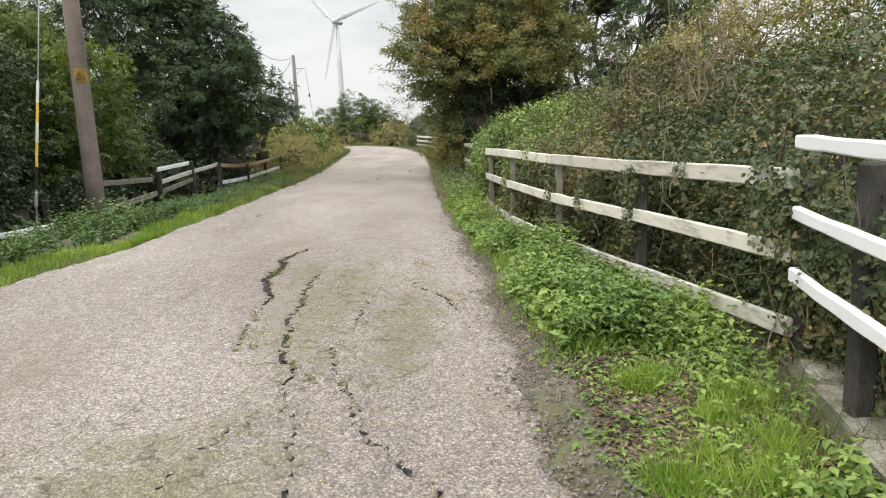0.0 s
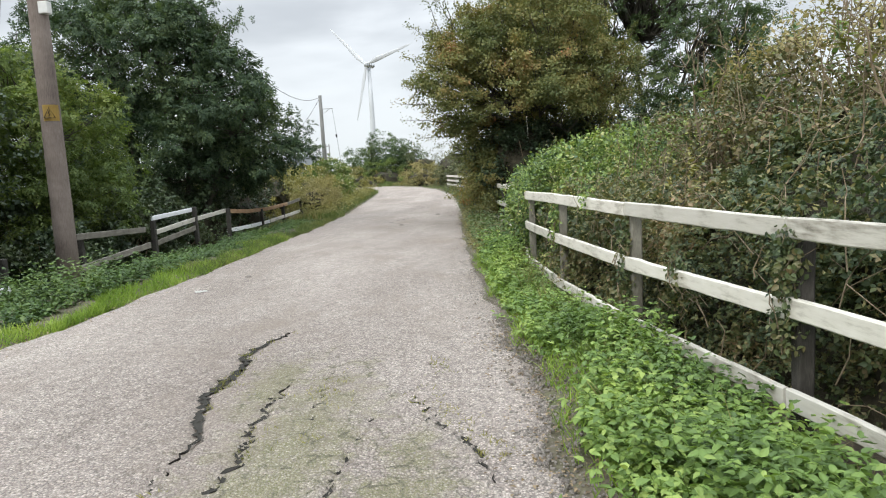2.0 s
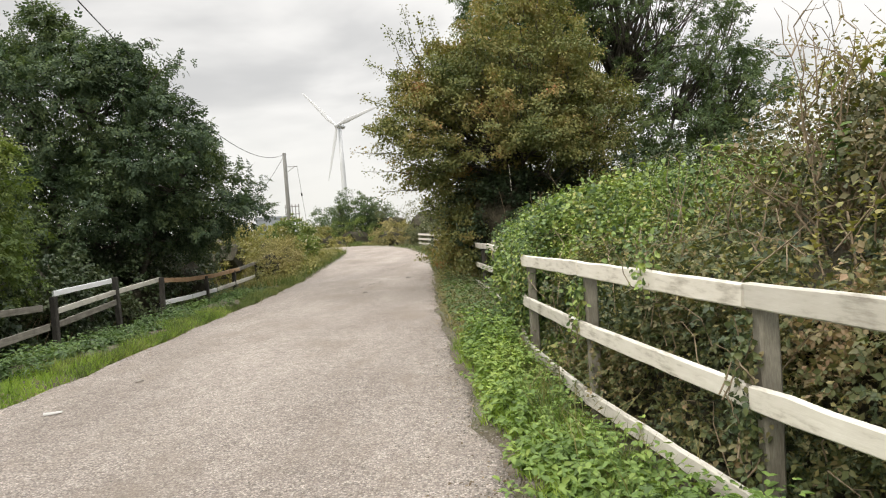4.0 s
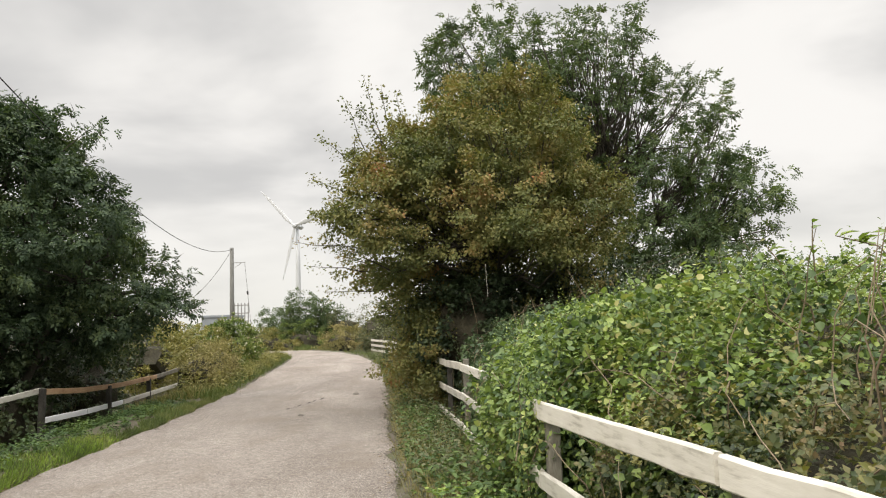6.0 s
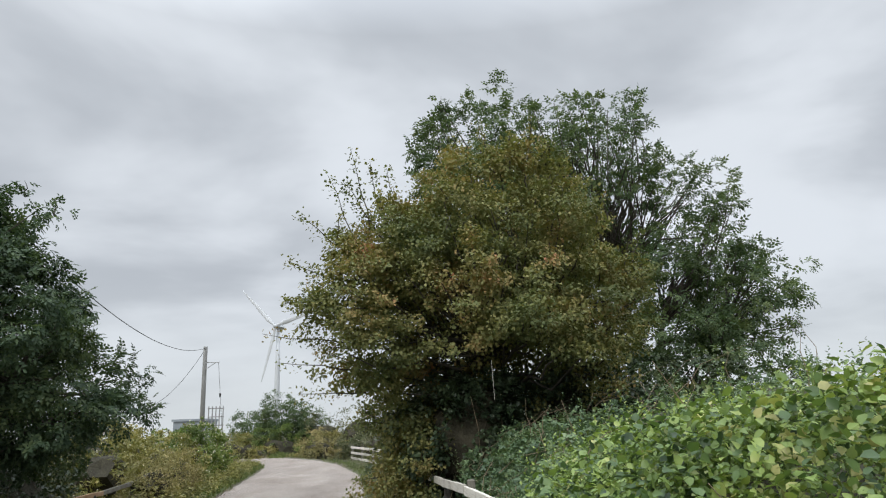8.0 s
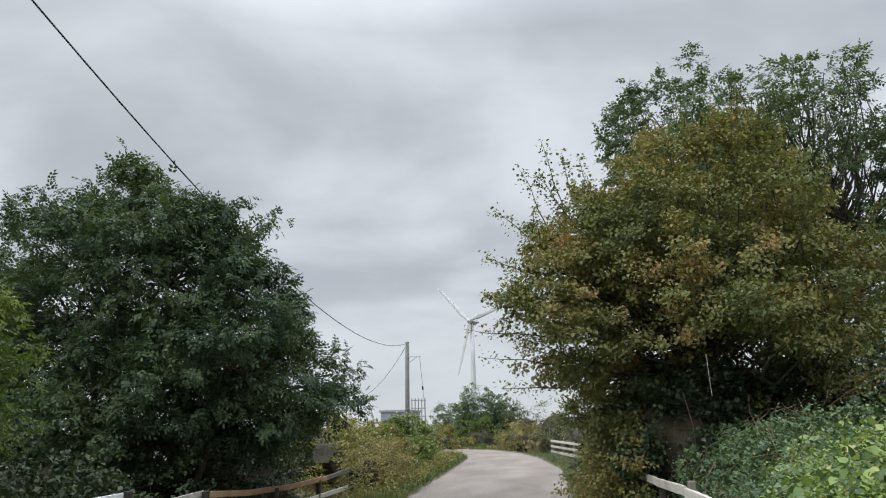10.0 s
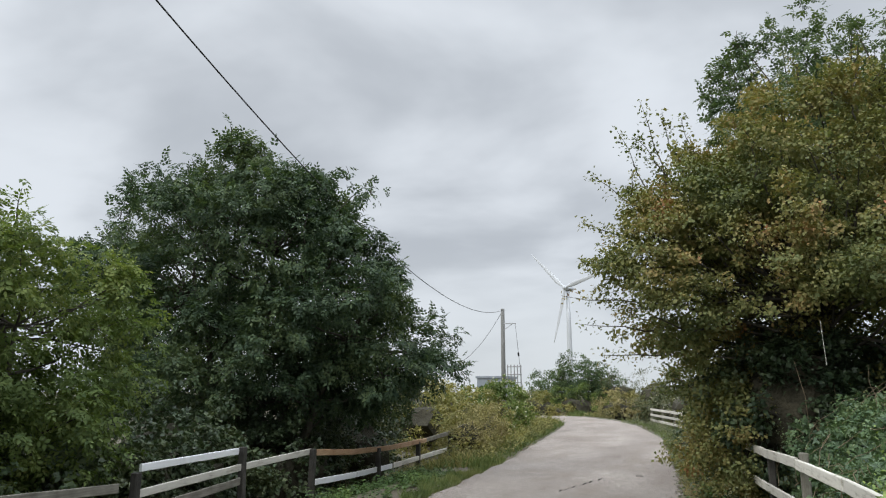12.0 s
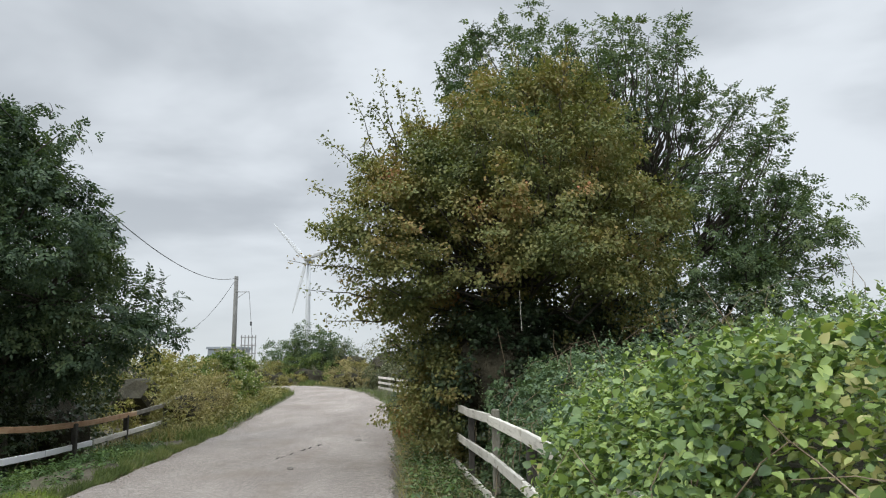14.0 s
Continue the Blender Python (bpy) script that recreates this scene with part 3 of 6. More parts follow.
for line, wid in zip(CRACK_LINES, CRACK_WIDTH):
    lo, hi = line.min(0) - 0.1, line.max(0) + 0.1
    near = np.where((flat > lo).all(1) & (flat < hi).all(1))[0]
    if len(near):
        d = np.sqrt(((flat[near, None, :] - line[None]) ** 2).sum(-1)).min(1)
        zz[near] -= 0.04 * np.clip(1 - d / (wid * 0.9), 0, 1)
        zz[near] += 0.008 * np.exp(-((d - wid * 2) / (wid * 1.2)) ** 2)
rnx, rny = len(ru), len(ry)
idx = np.arange(rnx * rny).reshape(rny, rnx)
quads = np.stack([idx[:-1, :-1], idx[:-1, 1:], idx[1:, 1:], idx[1:, :-1]], -1).reshape(-1, 4)
road = mesh_object("road", np.column_stack([flat, zz]), quads, M_ROAD)
tagged(road, "worn pale asphalt lane with cracks and moss", "road", kind="structure")
road.data.polygons.foreach_set("use_smooth", np.ones(len(road.data.polygons), dtype=bool))


def road_z(x, y):
    u = (x - edge_l(y)) / (edge_r(y) - edge_l(y))
    return level(y) + 0.018 * np.sin(u * 3.14) + 0.008 * np.sin(x * 2.3 + y * 0.9) + 0.006 * np.sin(y * 2.1 - x * 1.7)


for line, wid in zip(CRACK_LINES, CRACK_WIDTH):
    vs, fs = [], []
    for i, (x, y) in enumerate(line):
        taper = min(1, 5 * i / len(line), 5 * (len(line) - 1 - i) / len(line)) * rand.uniform(0.3, 0.6) * wid
        z = float(road_z(x, y)) - 0.003
        tx, ty = line[min(i + 1, len(line) - 1)] - line[max(i - 1, 0)]
        n = math.hypot(tx, ty) or 1
        vs += [(x - ty / n * taper, y + tx / n * taper, z), (x, y, z - 0.012), (x + ty / n * taper, y - tx / n * taper, z)]
        if i:
            b = 3 * i
            fs += [(b - 3, b - 2, b + 1, b), (b - 2, b - 1, b + 2, b + 1)]
    mesh_object("crack_fill", vs, fs, M_CRACK, road, "dark dirt in a crack")


# ---- fences ----
def board(name, pts, high, thick, mat, parent, label="", rand=None):
    """A sawn board along a line of points, its edges chipped and slightly wavy."""
    rand = rand or random.Random(1)
    pts = [Vector(p) for p in pts]
    line = []
    for a, b in zip(pts[:-1], pts[1:]):
        n = max(2, int((b - a).length / 0.22))
        line += [a.lerp(b, k / n) for k in range(n)]
    line.append(pts[-1])
    bm = bmesh.new()
    rings = []
    c = min(high, thick) * 0.18
    for i, p in enumerate(line):
        d = line[min(i + 1, len(line) - 1)] - line[max(i - 1, 0)]
        side = Vector((d.y, -d.x, 0)).normalized()
        up = side.cross(d).normalized()
        if up.z < 0:
            up = -up
        h, t = high / 2 + rand.gauss(0, 0.0015), thick / 2
        o = side * rand.gauss(0, 0.0015) + up * rand.gauss(0, 0.001)
        prof = [(-t, -h + c), (-t + c, -h), (t - c, -h), (t, -h + c), (t, h - c), (t - c, h), (-t + c, h), (-t, h - c)]
        rings.append([bm.verts.new(p + o + side * s + up * u) for s, u in prof])
    for a, b in zip(rings[:-1], rings[1:]):
        for k in range(8):
            bm.faces.new((a[k], a[(k + 1) % 8], b[(k + 1) % 8], b[k]))
    bm.faces.new(rings[0][::-1]); bm.faces.new(rings[-1])
    return part(name, bm, mat, parent, label)


def fence_post(x, y, z0, z1, mat, parent, w=0.11, lean=0.0, rand=None):
    rand = rand or random.Random(int(y * 10))
    bm = bmesh.new()
    rings = []
    for k in range(6):
        t = k / 5
        hw = w / 2 * (1 + rand.gauss(0, 0.03))
        cx = x + lean * t
        z = z0 + (z1 - z0) * t
        c = hw * 0.25
        prof = [(-hw, -hw + c), (-hw + c, -hw), (hw - c, -hw), (hw, -hw + c), (hw, hw - c), (hw - c, hw), (-hw + c, hw), (-hw, hw - c)]
        rings.append([bm.verts.new((cx + a, y + b, z)) for a, b in prof])
    top = [bm.verts.new(v.co * 1.0 + Vector(((x + lean - v.co.x) * 0.2, (y - v.co.y) * 0.2, 0.012))) for v in rings[-1]]
    rings.append(top)
    for a, b in zip(rings[:-1], rings[1:]):
        for k in range(8):
            bm.faces.new((a[k], a[(k + 1) % 8], b[(k + 1) % 8], b[k]))
    bm.faces.new(rings[0][::-1]); bm.faces.new(rings[-1])
    return part("post", bm, mat, parent)


FENCE_R = [(1.93, 3.75), (1.67, 6.03), (1.32, 8.2), (1.0, 10.3), (0.84, 12.45), (0.95, 14.5), (0.96, 16.5), (0.92, 18.6), (0.83, 20.7), (0.74, 22.8), (0.7, 24.6)]


def fence_x(y):
    return np.interp(y, [p[1] for p in FENCE_R], [p[0] for p in FENCE_R])


rand = random.Random(11)
fr = thing("fence", (1.5, 8, 0), "weathered whitewashed three-rail wooden fence with ivy on it", "fence")
fr.location = (0, 0, 0)
RAIL_Y = (3.75, 6.03, 8.2, 10.3, 12.45, 14.5, 18.6, 24.6)
RAIL_Z = ((1.13, 1.06, 1.03, 1.03, 0.97, 0.93, 0.86, 0.73), (0.71, 0.63, 0.575, 0.575, 0.535, 0.5, 0.42, 0.28), (0.29, 0.16, 0.08, 0.07, 0.05, 0.03, -0.03, -0.15))
for i, (x, y) in enumerate(FENCE_R):
    g = float(ground_z(np.array(x), np.array(y)))
    fence_post(x + 0.075, y, g - 0.3, float(np.interp(y, RAIL_Y, RAIL_Z[0])) + (0.11 if 18 < y < 19 else -0.03), M_POST if y < 7 or (y > 13 and not 18 < y < 19) else M_POST_PALE, fr, 0.088)
for (x0, y0), (x1, y1) in zip(FENCE_R[:-1], FENCE_R[1:]):
    for zs_, hh in zip(RAIL_Z, (0.112, 0.108, 0.108)):
        a, b = float(np.interp(y0, RAIL_Y, zs_)), float(np.interp(y1, RAIL_Y, zs_))
        board("rail", [(x0, y0 + 0.02, a + rand.gauss(0, 0.005)), (x1, y1 - 0.012, b + rand.gauss(0, 0.005))], hh, 0.04, M_RAIL, fr, rand=rand)

fw = thing("white_fence", (0, 0, 0), "freshly painted white three-rail fence on dark posts", "fence")
for h0, h1 in ((1.33, 1.33), (0.96, 0.97), (0.63, 0.65)):
    board("rail", [(1.86, 3.62, h0), (1.03, -0.6, h1)], 0.07, 0.045, M_WHITE, fw, rand=rand)
for x, y in ((1.81, 2.98), (1.37, 0.8), (1.1, -0.8)):
    fence_post(x + 0.05, y, -0.2, 1.25, M_POST, fw, 0.1)

fl = thing("fence", (0, 0, 0), "broken sagging wooden fence with mixed white and bare rails", "fence")
FENCE_L = [(-7.35, 9.0, 0.3), (-7.35, 11.2, 0.3), (-7.35, 13.1, 0.35), (-7.3, 15.3, 0.5), (-7.28, 17.9, 0.55), (-7.27, 20.4, 0.70), (-7.24, 22.68, 0.5), (-7.22, 26.0, 0.27), (-7.3, 29.0, 0.22), (-7.35, 32.2, 0.3), (-7.5, 36.0, 0.45), (-8.0, 40.0, 0.6), (-8.6, 44.0, 0.6)]
for x, y, top in FENCE_L:
    fence_post(x + (0.10 if y > 17 else -0.08), y, float(ground_z(np.array(x), np.array(y))) - 0.3, top, M_POST, fl, 0.11, lean=rand.gauss(0, 0.02))
for mat, h, pts in (
    (M_WHITE, 0.105, [(-7.28, 18.1, 0.60), (-7.26, 20.45, 0.645)]),
    (M_RAIL, 0.11, [(-7.22, 17.95, 0.27), (-7.2, 20.4, 0.39), (-7.18, 22.7, 0.46)]),
    (M_RAIL_GREY, 0.12, [(-7.22, 17.95, 0.02), (-7.2, 20.4, 0.17)]),
    (M_RAIL_GREY, 0.12, [(-7.3, 15.0, 0.5), (-7.28, 17.7, 0.38)]),
    (M_RAIL_GREY, 0.13, [(-7.28, 14.9, -0.1), (-7.24, 17.8, 0.02)]),
    (M_RAIL_BARE, 0.12, [(-7.18, 22.7, 0.44), (-7.16, 24.6, 0.3), (-7.16, 26.9, 0.23), (-7.18, 29.6, 0.24)]),
    (M_RAIL_GREY, 0.12, [(-7.19, 29.62, 0.24), (-7.28, 32.2, 0.3)]),
    (M_RAIL_GREY, 0.12, [(-7.28, 32.25, 0.3), (-7.42, 36, 0.4), (-7.9, 40, 0.5), (-8.5, 44, 0.5)]),
    (M_WHITE, 0.12, [(-7.18, 22.7, -0.14), (-7.16, 24.8, -0.2)]),
    (M_WHITE, 0.12, [(-7.16, 24.85, -0.2), (-7.15, 26.9, -0.22)]),
    (M_RAIL, 0.12, [(-7.15, 27.0, -0.22), (-7.2, 31.6, -0.18)]),
    (M_WHITE, 0.1, [(-7.3, 9.0, 0.0), (-7.3, 11.2, -0.05), (-7.3, 13.0, -0.12)]),
    (M_RAIL_GREY, 0.12, [(-7.4, 32.2, -0.2), (-7.45, 36, -0.1), (-7.95, 40, 0.0)]),
):
    board("rail", pts, h, 0.04, mat, fl, "" if mat is M_RAIL else {"fresh_white_paint": "white-painted rail", "bare_orange_wood": "bare orange-brown rail", "bare_grey_wood": "bare grey rail"}.get(mat.name, ""), rand)

ff = thing("fence", (0, 0, 0), "old white-washed rail fence at the far bend", "fence")
for x, y in ((0.3, 50), (-0.3, 53), (-1.0, 56), (-1.7, 59)):
    fence_post(x, y, float(level(y)) - 0.3, float(level(y)) + 1.0, M_POST_PALE, ff, 0.13)
for h in (0.88, 0.54, 0.2):
    for (x0, y0), (x1, y1) in (((0.3, 50), (-0.3, 53)), ((-0.3, 53), (-1.0, 56)), ((-1.0, 56), (-1.7, 59))):
        board("rail", [(x0 - 0.1, y0, float(level(y0)) + h), (x1 - 0.1, y1, float(level(y1)) + h)], 0.14, 0.04, M_RAIL, ff, rand=rand)

# palisade at the bend
pf = thing("palisade_fence", (0, 0, 0), "grey steel palisade fence behind the bend", "fence")
for k in range(22):
    x, y = -5.6 + k * 0.24, 74 - k * 0.12
    bm = cyl_bm([(x, y, -0.7), (x, y, 0.85), (x, y, 1.0)], [0.055, 0.055, 0.01], 5)
    part("pale", bm, M_RAIL_GREY, pf)
for h in (-0.1, 0.6):
    board("rail", [(-5.6, 74.05, h), (-0.5, 71.5, h)], 0.07, 0.05, M_RAIL_GREY, pf, rand=rand)

# concrete edging under the white fence
edging = thing("concrete_edging", (0, 0, 0), "broken mossy concrete edging slabs beside the verge", "kerb")
for k in range(5):
    y = 3.95 - k * 0.62
    x = 1.93 - (3.95 - y) * 0.25 + 0.16
    bm = box_bm(0.3, 0.6, 0.22, bevel=0.025)
    bmesh.ops.subdivide_edges(bm, edges=bm.edges[:], cuts=1)
    for v in bm.verts:
        v.co += Vector((rand.gauss(0, 0.009), rand.gauss(0, 0.009), rand.gauss(0, 0.006)))
    s = part("slab", bm, M_CONCRETE, edging)
    s.matrix_basis = pose(x, y - 0.31, 0.03 + rand.gauss(0, 0.008), rand.gauss(0, 1.0), rand.gauss(0, 1.5), -13 + rand.gauss(0, 1))


# ---- poles, wire and turbine ----
POLE = (-7.05, 14.24)
pole = thing("utility_pole", (POLE[0], POLE[1], -0.3), "tall weathered brown wooden utility pole with a warning plate", "utility pole")
pz = lambda z: (0.02 * (z + 0.3) / 8, 0, z)
bm = cyl_bm([pz(0), pz(0.8), pz(2.5), pz(4.5), pz(6.5), pz(8.4)], [0.185, 0.175, 0.165, 0.152, 0.14, 0.13], 20)
part("pole", bm, M_POLE, pole, smooth=True)
bm = bmesh.new()
for i in range(7):
    for k in range(2):
        a = radians(-125 + i * 15 + 30)
        bm.verts.new((0.172 * math.cos(a), 0.172 * math.sin(a), 2.86 + 0.27 * k))
bm.verts.ensure_lookup_table()
for i in range(6):
    bm.faces.new((bm.verts[2 * i], bm.verts[2 * i + 2], bm.verts[2 * i + 3], bm.verts[2 * i + 1]))
bmesh.ops.solidify(bm, geom=bm.faces[:], thickness=-0.004)
plate = part("warning_plate", bm, M_SIGN, pole, "faded yellow warning plate")


def stroke(name, pts, w, mat, parent):
    g = tube(([], []), pts, [w] * len(pts), 5)
    return geo_object(name, g, mat, parent)


def on_plate(u, v):
    a = radians(-62 + u / 0.18 * 57.3)
    return (0.184 * math.cos(a), 0.184 * math.sin(a), 2.995 + v)


stroke("triangle_mark", [on_plate(-0.085, -0.085), on_plate(0, -0.085), on_plate(0.085, -0.085), on_plate(0.0, 0.085), on_plate(-0.085, -0.085)], 0.007, M_BLACK, plate)
stroke("bolt_mark", [on_plate(0.01, 0.04), on_plate(-0.018, -0.012), on_plate(0.012, -0.018), on_plate(-0.008, -0.06)], 0.006, M_BLACK, plate)
part("junction_box", box_bm(0.16, 0.14, 0.2, (0.17, -0.06, 4.72), 0.015), M_PORCELAIN, pole, "small off-white box")
part("bracket", box_bm(0.62, 0.06, 0.07, (0.12, -0.1, 5.1), 0.01), M_BLACK, pole, "black steel bracket")
for dx in (-0.12, 0.36):
    part("insulator", cyl_bm([(dx, -0.1, 5.13), (dx, -0.1, 5.17), (dx, -0.1, 5.2), (dx, -0.1, 5.3)], [0.03, 0.06, 0.04, 0.045], 10), M_PORCELAIN, pole, "off-white insulator")

stay = thing("stay_wire", (-7.4, 12.6, -0.15), "steel stay wire with yellow and white marker sleeves", "cable")
top = Vector((0.35, 1.62, 8.0))
stroke("wire", [(0, 0, -0.1), top * 0.5, top], 0.012, M_METAL, stay)
for z0, z1, mat in ((0.75, 1.15, M_BLACK), (1.15, 1.6, M_YELLOW), (1.6, 1.95, M_PORCELAIN), (1.95, 2.3, M_YELLOW), (2.3, 2.7, M_PORCELAIN)):
    part("marker_sleeve", cyl_bm([top * (z0 / 8), top * (z1 / 8)], [0.026, 0.026], 8), mat, stay, {"black_cable": "black sleeve", "yellow_plastic": "yellow sleeve"}.get(mat.name, "white sleeve"))
part("turnbuckle", cyl_bm([top * 0.05, top * 0.056, top * 0.085, top * 0.09], [0.015, 0.035, 0.035, 0.015], 8), M_METAL, stay)

FAR_POLE = (-11.29, 57.4)
fp = thing("utility_pole", (FAR_POLE[0], FAR_POLE[1], -1.0), "slim grey wooden utility pole by the bend", "utility pole")
part("pole", cyl_bm([(0, 0, 0), (0, 0, 4), (0, 0, 8.25)], [0.17, 0.15, 0.13], 12), M_POLE_FAR, fp, smooth=True)
part("crossbar", cyl_bm([(0.05, -0.1, 7.2), (0.95, -0.1, 7.2)], [0.025, 0.025], 6), M_METAL, fp)
part("strut", cyl_bm([(0.08, -0.1, 6.75), (0.7, -0.1, 7.18)], [0.018, 0.018], 6), M_METAL, fp)
wire = [(-7.03 + (FAR_POLE[0] + 7.03) * t, 14.24 + (FAR_POLE[1] - 14.24) * t, 8.05 + (7.15 - 8.05) * t - 1.95 * 4 * t * (1 - t)) for t in np.linspace(0, 1, 40)]
tagged(geo_object("overhead_cable", tube(([], []), wire, [0.015] * 40, 5), M_BLACK, None), "thin black overhead cable sagging between two poles", "cable")
w2 = [(FAR_POLE[0] - 9 * t, FAR_POLE[1] + 14 * t, 7.1 - 3.2 * t - 1.2 * 4 * t * (1 - t)) for t in np.linspace(0, 1, 16)]
tagged(geo_object("overhead_cable", tube(([], []), w2, [0.015] * 16, 5), M_BLACK, None), "thin dark cable running on to a further pole", "cable")
w3 = [(FAR_POLE[0] + 0.9 + 0.5 * t, FAR_POLE[1] - 0.1, 6.2 - 5.4 * t) for t in np.linspace(0, 1, 6)]
tagged(geo_object("drop_cable", tube(([], []), w3, [0.012] * 6, 5), M_BLACK, None), "thin drop cable with a small weight on it", "cable")
bm = cyl_bm([(FAR_POLE[0] + 1.08, FAR_POLE[1] - 0.1, 4.2), (FAR_POLE[0] + 1.1, FAR_POLE[1] - 0.1, 3.95)], [0.06, 0.06], 8)
tagged(part("cable_weight", bm, M_BLACK, None), "small black weight on a drop cable", "cable fitting")
p3 = thing("utility_pole", (-23, 75, -1.5), "distant grey utility pole above the bushes", "utility pole")
part("pole", cyl_bm([(0, 0, 0), (0, 0, 6.4)], [0.15, 0.12], 10), M_POLE_FAR, p3)

TUR = Vector((-67.6, 508.0, 0))
HUB = 73.5
turbine = thing("wind_turbine", TUR, "tall white three-bladed wind turbine at rest", "wind turbine")
part("tower", cyl_bm([(0, 0, -6), (0, 0, 20), (0, 0, 45), (0, 0, HUB - 1.8)], [2.3, 2.0, 1.65, 1.25], 24), M_TURBINE, turbine, smooth=True)
yaw = Matrix.Rotation(radians(-24), 4, "Z")
bm = bmesh.new()
bmesh.ops.create_cube(bm, size=1.0, matrix=Matrix.Translation((0, 1.8, HUB)) @ Matrix.Diagonal((3.2, 9.0, 3.4, 1)))
bmesh.ops.bevel(bm, geom=bm.edges[:], offset=0.9, segments=3, affect="EDGES")
bm.transform(yaw)
part("nacelle", bm, M_TURBINE, turbine, smooth=True)
bm = bmesh.new()
bmesh.ops.create_uvsphere(bm, u_segments=20, v_segments=12, radius=1.0, matrix=Matrix.Translation((0, -3.6, HUB)) @ Matrix.Diagonal((1.7, 2.2, 1.7, 1)))
bm.transform(yaw)
part("hub", bm, M_TURBINE, turbine, smooth=True)
for ang in (45, 165, 285):
    bm = bmesh.new()
    rings = []
    for r, chord, th, tw in ((0.8, 1.7, 1.5, 20), (3, 1.8, 1.5, 20), (8, 3.4, 0.9, 16), (16, 2.7, 0.6, 10), (26, 1.9, 0.36, 5), (35, 1.2, 0.2, 2), (39.5, 0.3, 0.06, 0)):
        ring = []
        for k in range(12):
            a = 6.28318 * k / 12
            v = Vector((chord * (0.5 * math.cos(a) - 0.12), th * 0.5 * math.sin(a), r))
            ring.append(bm.verts.new(Matrix.Rotation(radians(tw), 3, "Z") @ v))
        rings.append(ring)
    for a, b in zip(rings[:-1], rings[1:]):
        for k in range(12):
            bm.faces.new((a[k], a[(k + 1) % 12], b[(k + 1) % 12], b[k]))
    bm.faces.new(rings[-1])
    bm.transform(yaw @ Matrix.Translation((0, -3.8, HUB)) @ Matrix.Rotation(radians(-ang), 4, "Y"))
    part("blade", bm, M_TURBINE, turbine, smooth=True)


# ---- trees and shrubs ----
def lobe_centres(blobs, count, gap, r, seed, uneven):
    """Boughs near the skin of overlapping blobs, kept apart from one another."""
    C, R = np.array([b[0] for b in blobs], float), np.array([b[1] for b in blobs], float)
    w = (R.prod(1)) ** 0.6
    n = count * 14
    k = r.choice(len(blobs), n, p=w / w.sum())
    d = unit(r.normal(size=(n, 3)))
    p = C[k] + d * R[k] * (r.uniform(0.62, 0.9, n) * (1 + uneven * lumps(d * 2.0 + C[k], 1.9, seed)))[:, None]
    inside = np.linalg.norm((p[:, None] - C[None]) / R[None], axis=2)
    inside[np.arange(n), k] = 9
    keep = np.where(inside.min(1) > 0.66)[0]
    got = []
    for i in keep:
        if all(((p[i] - p[g]) ** 2).sum() > gap * gap for g in got):
            got.append(i)
            if len(got) == count:
                break
    return p[got], d[got]


def crown(blobs, clumps, per, spread, seed, uneven=0.22, shell=0.55, bottom=None, lobed=0.25, lobes=0, lobe_r=0.7, hollow=None, share=0.62):
    """Leaf places in clumps: a share of them on boughs where lobes are given, the rest near the skin of overlapping blobs. blobs: (centre, radii)."""
    r = np.random.default_rng(seed)
    vol = np.array([b[1][0] * b[1][1] * b[1][2] for b in blobs]) ** 0.7
    pick = r.choice(len(blobs), clumps, p=vol / vol.sum())
    c = np.array([b[0] for b in blobs], float)[pick]
    rad = np.array([b[1] for b in blobs], float)[pick]
    d = unit(r.normal(size=(clumps, 3)))
    k = 1 - shell * r.random(clumps) ** 1.6
    k *= 1 + uneven * lumps(d * 2.0 + c, 1.9, seed)
    k *= 1 + lobed * np.abs(lumps(d * 3.4 + c, 3.2, seed + 9)) - lobed * 0.3
    at = c + d * rad * (k * (0.95 if lobes else 1.0))[:, None]
    if lobes:
        m = int(clumps * share)
        lc, ld = lobe_centres(blobs, lobes, lobe_r * 0.6, r, seed, uneven)
        pick = r.integers(0, len(lc), m)
        ob = unit(unit(r.normal(size=(m, 3))) + 0.5 * ld[pick] + np.array([0, 0, 0.45]))
        size = (lobe_r * r.uniform(0.6, 1.3, len(lc)))[pick]
        at[:m] = lc[pick] + ob * (size * (1 - shell * r.random(m) ** 1.6))[:, None] * np.array([1, 1, 0.8])
        d[:m] = ob
        order = r.permutation(clumps)
        at, d = at[order], d[order]
    if bottom is not None:
        at[:, 2] = np.where(at[:, 2] < bottom, bottom + r.random(clumps) * 0.5, at[:, 2])
    if hollow:
        keep = np.linalg.norm((at - np.array(hollow[0])) / np.array(hollow[1]), axis=1) > 1
        at, d = at[keep], d[keep]
    n = len(at) * per
    puff = unit(r.normal(size=(n, 3)))
    pts = np.repeat(at, per, 0) + (puff * r.random((n, 1)) ** 0.45) * np.repeat(spread * (0.8 + 0.9 * r.random(len(at))), per)[:, None] * np.array([1.15, 1.15, 0.7])
    return pts, np.repeat(d, per, 0), at, puff


def limbs(geo, base, forks, ends, r0, r1=0.008, sides=5):
    """Limbs bending from the nearest fork to each end."""
    forks = np.array(forks)
    for e in ends:
        f = forks[np.argmin(((forks - e) ** 2).sum(1) + 2.5 * np.maximum(0, forks[:, 2] - e[2]))]
        d = np.linalg.norm(e - f)
        pts = bent(f, e, 5, 0.05 * d, -0.06 * d)
        tube(geo, pts, np.linspace(r0 * (0.3 + 0.1 * d / 2), r1, 5), sides)


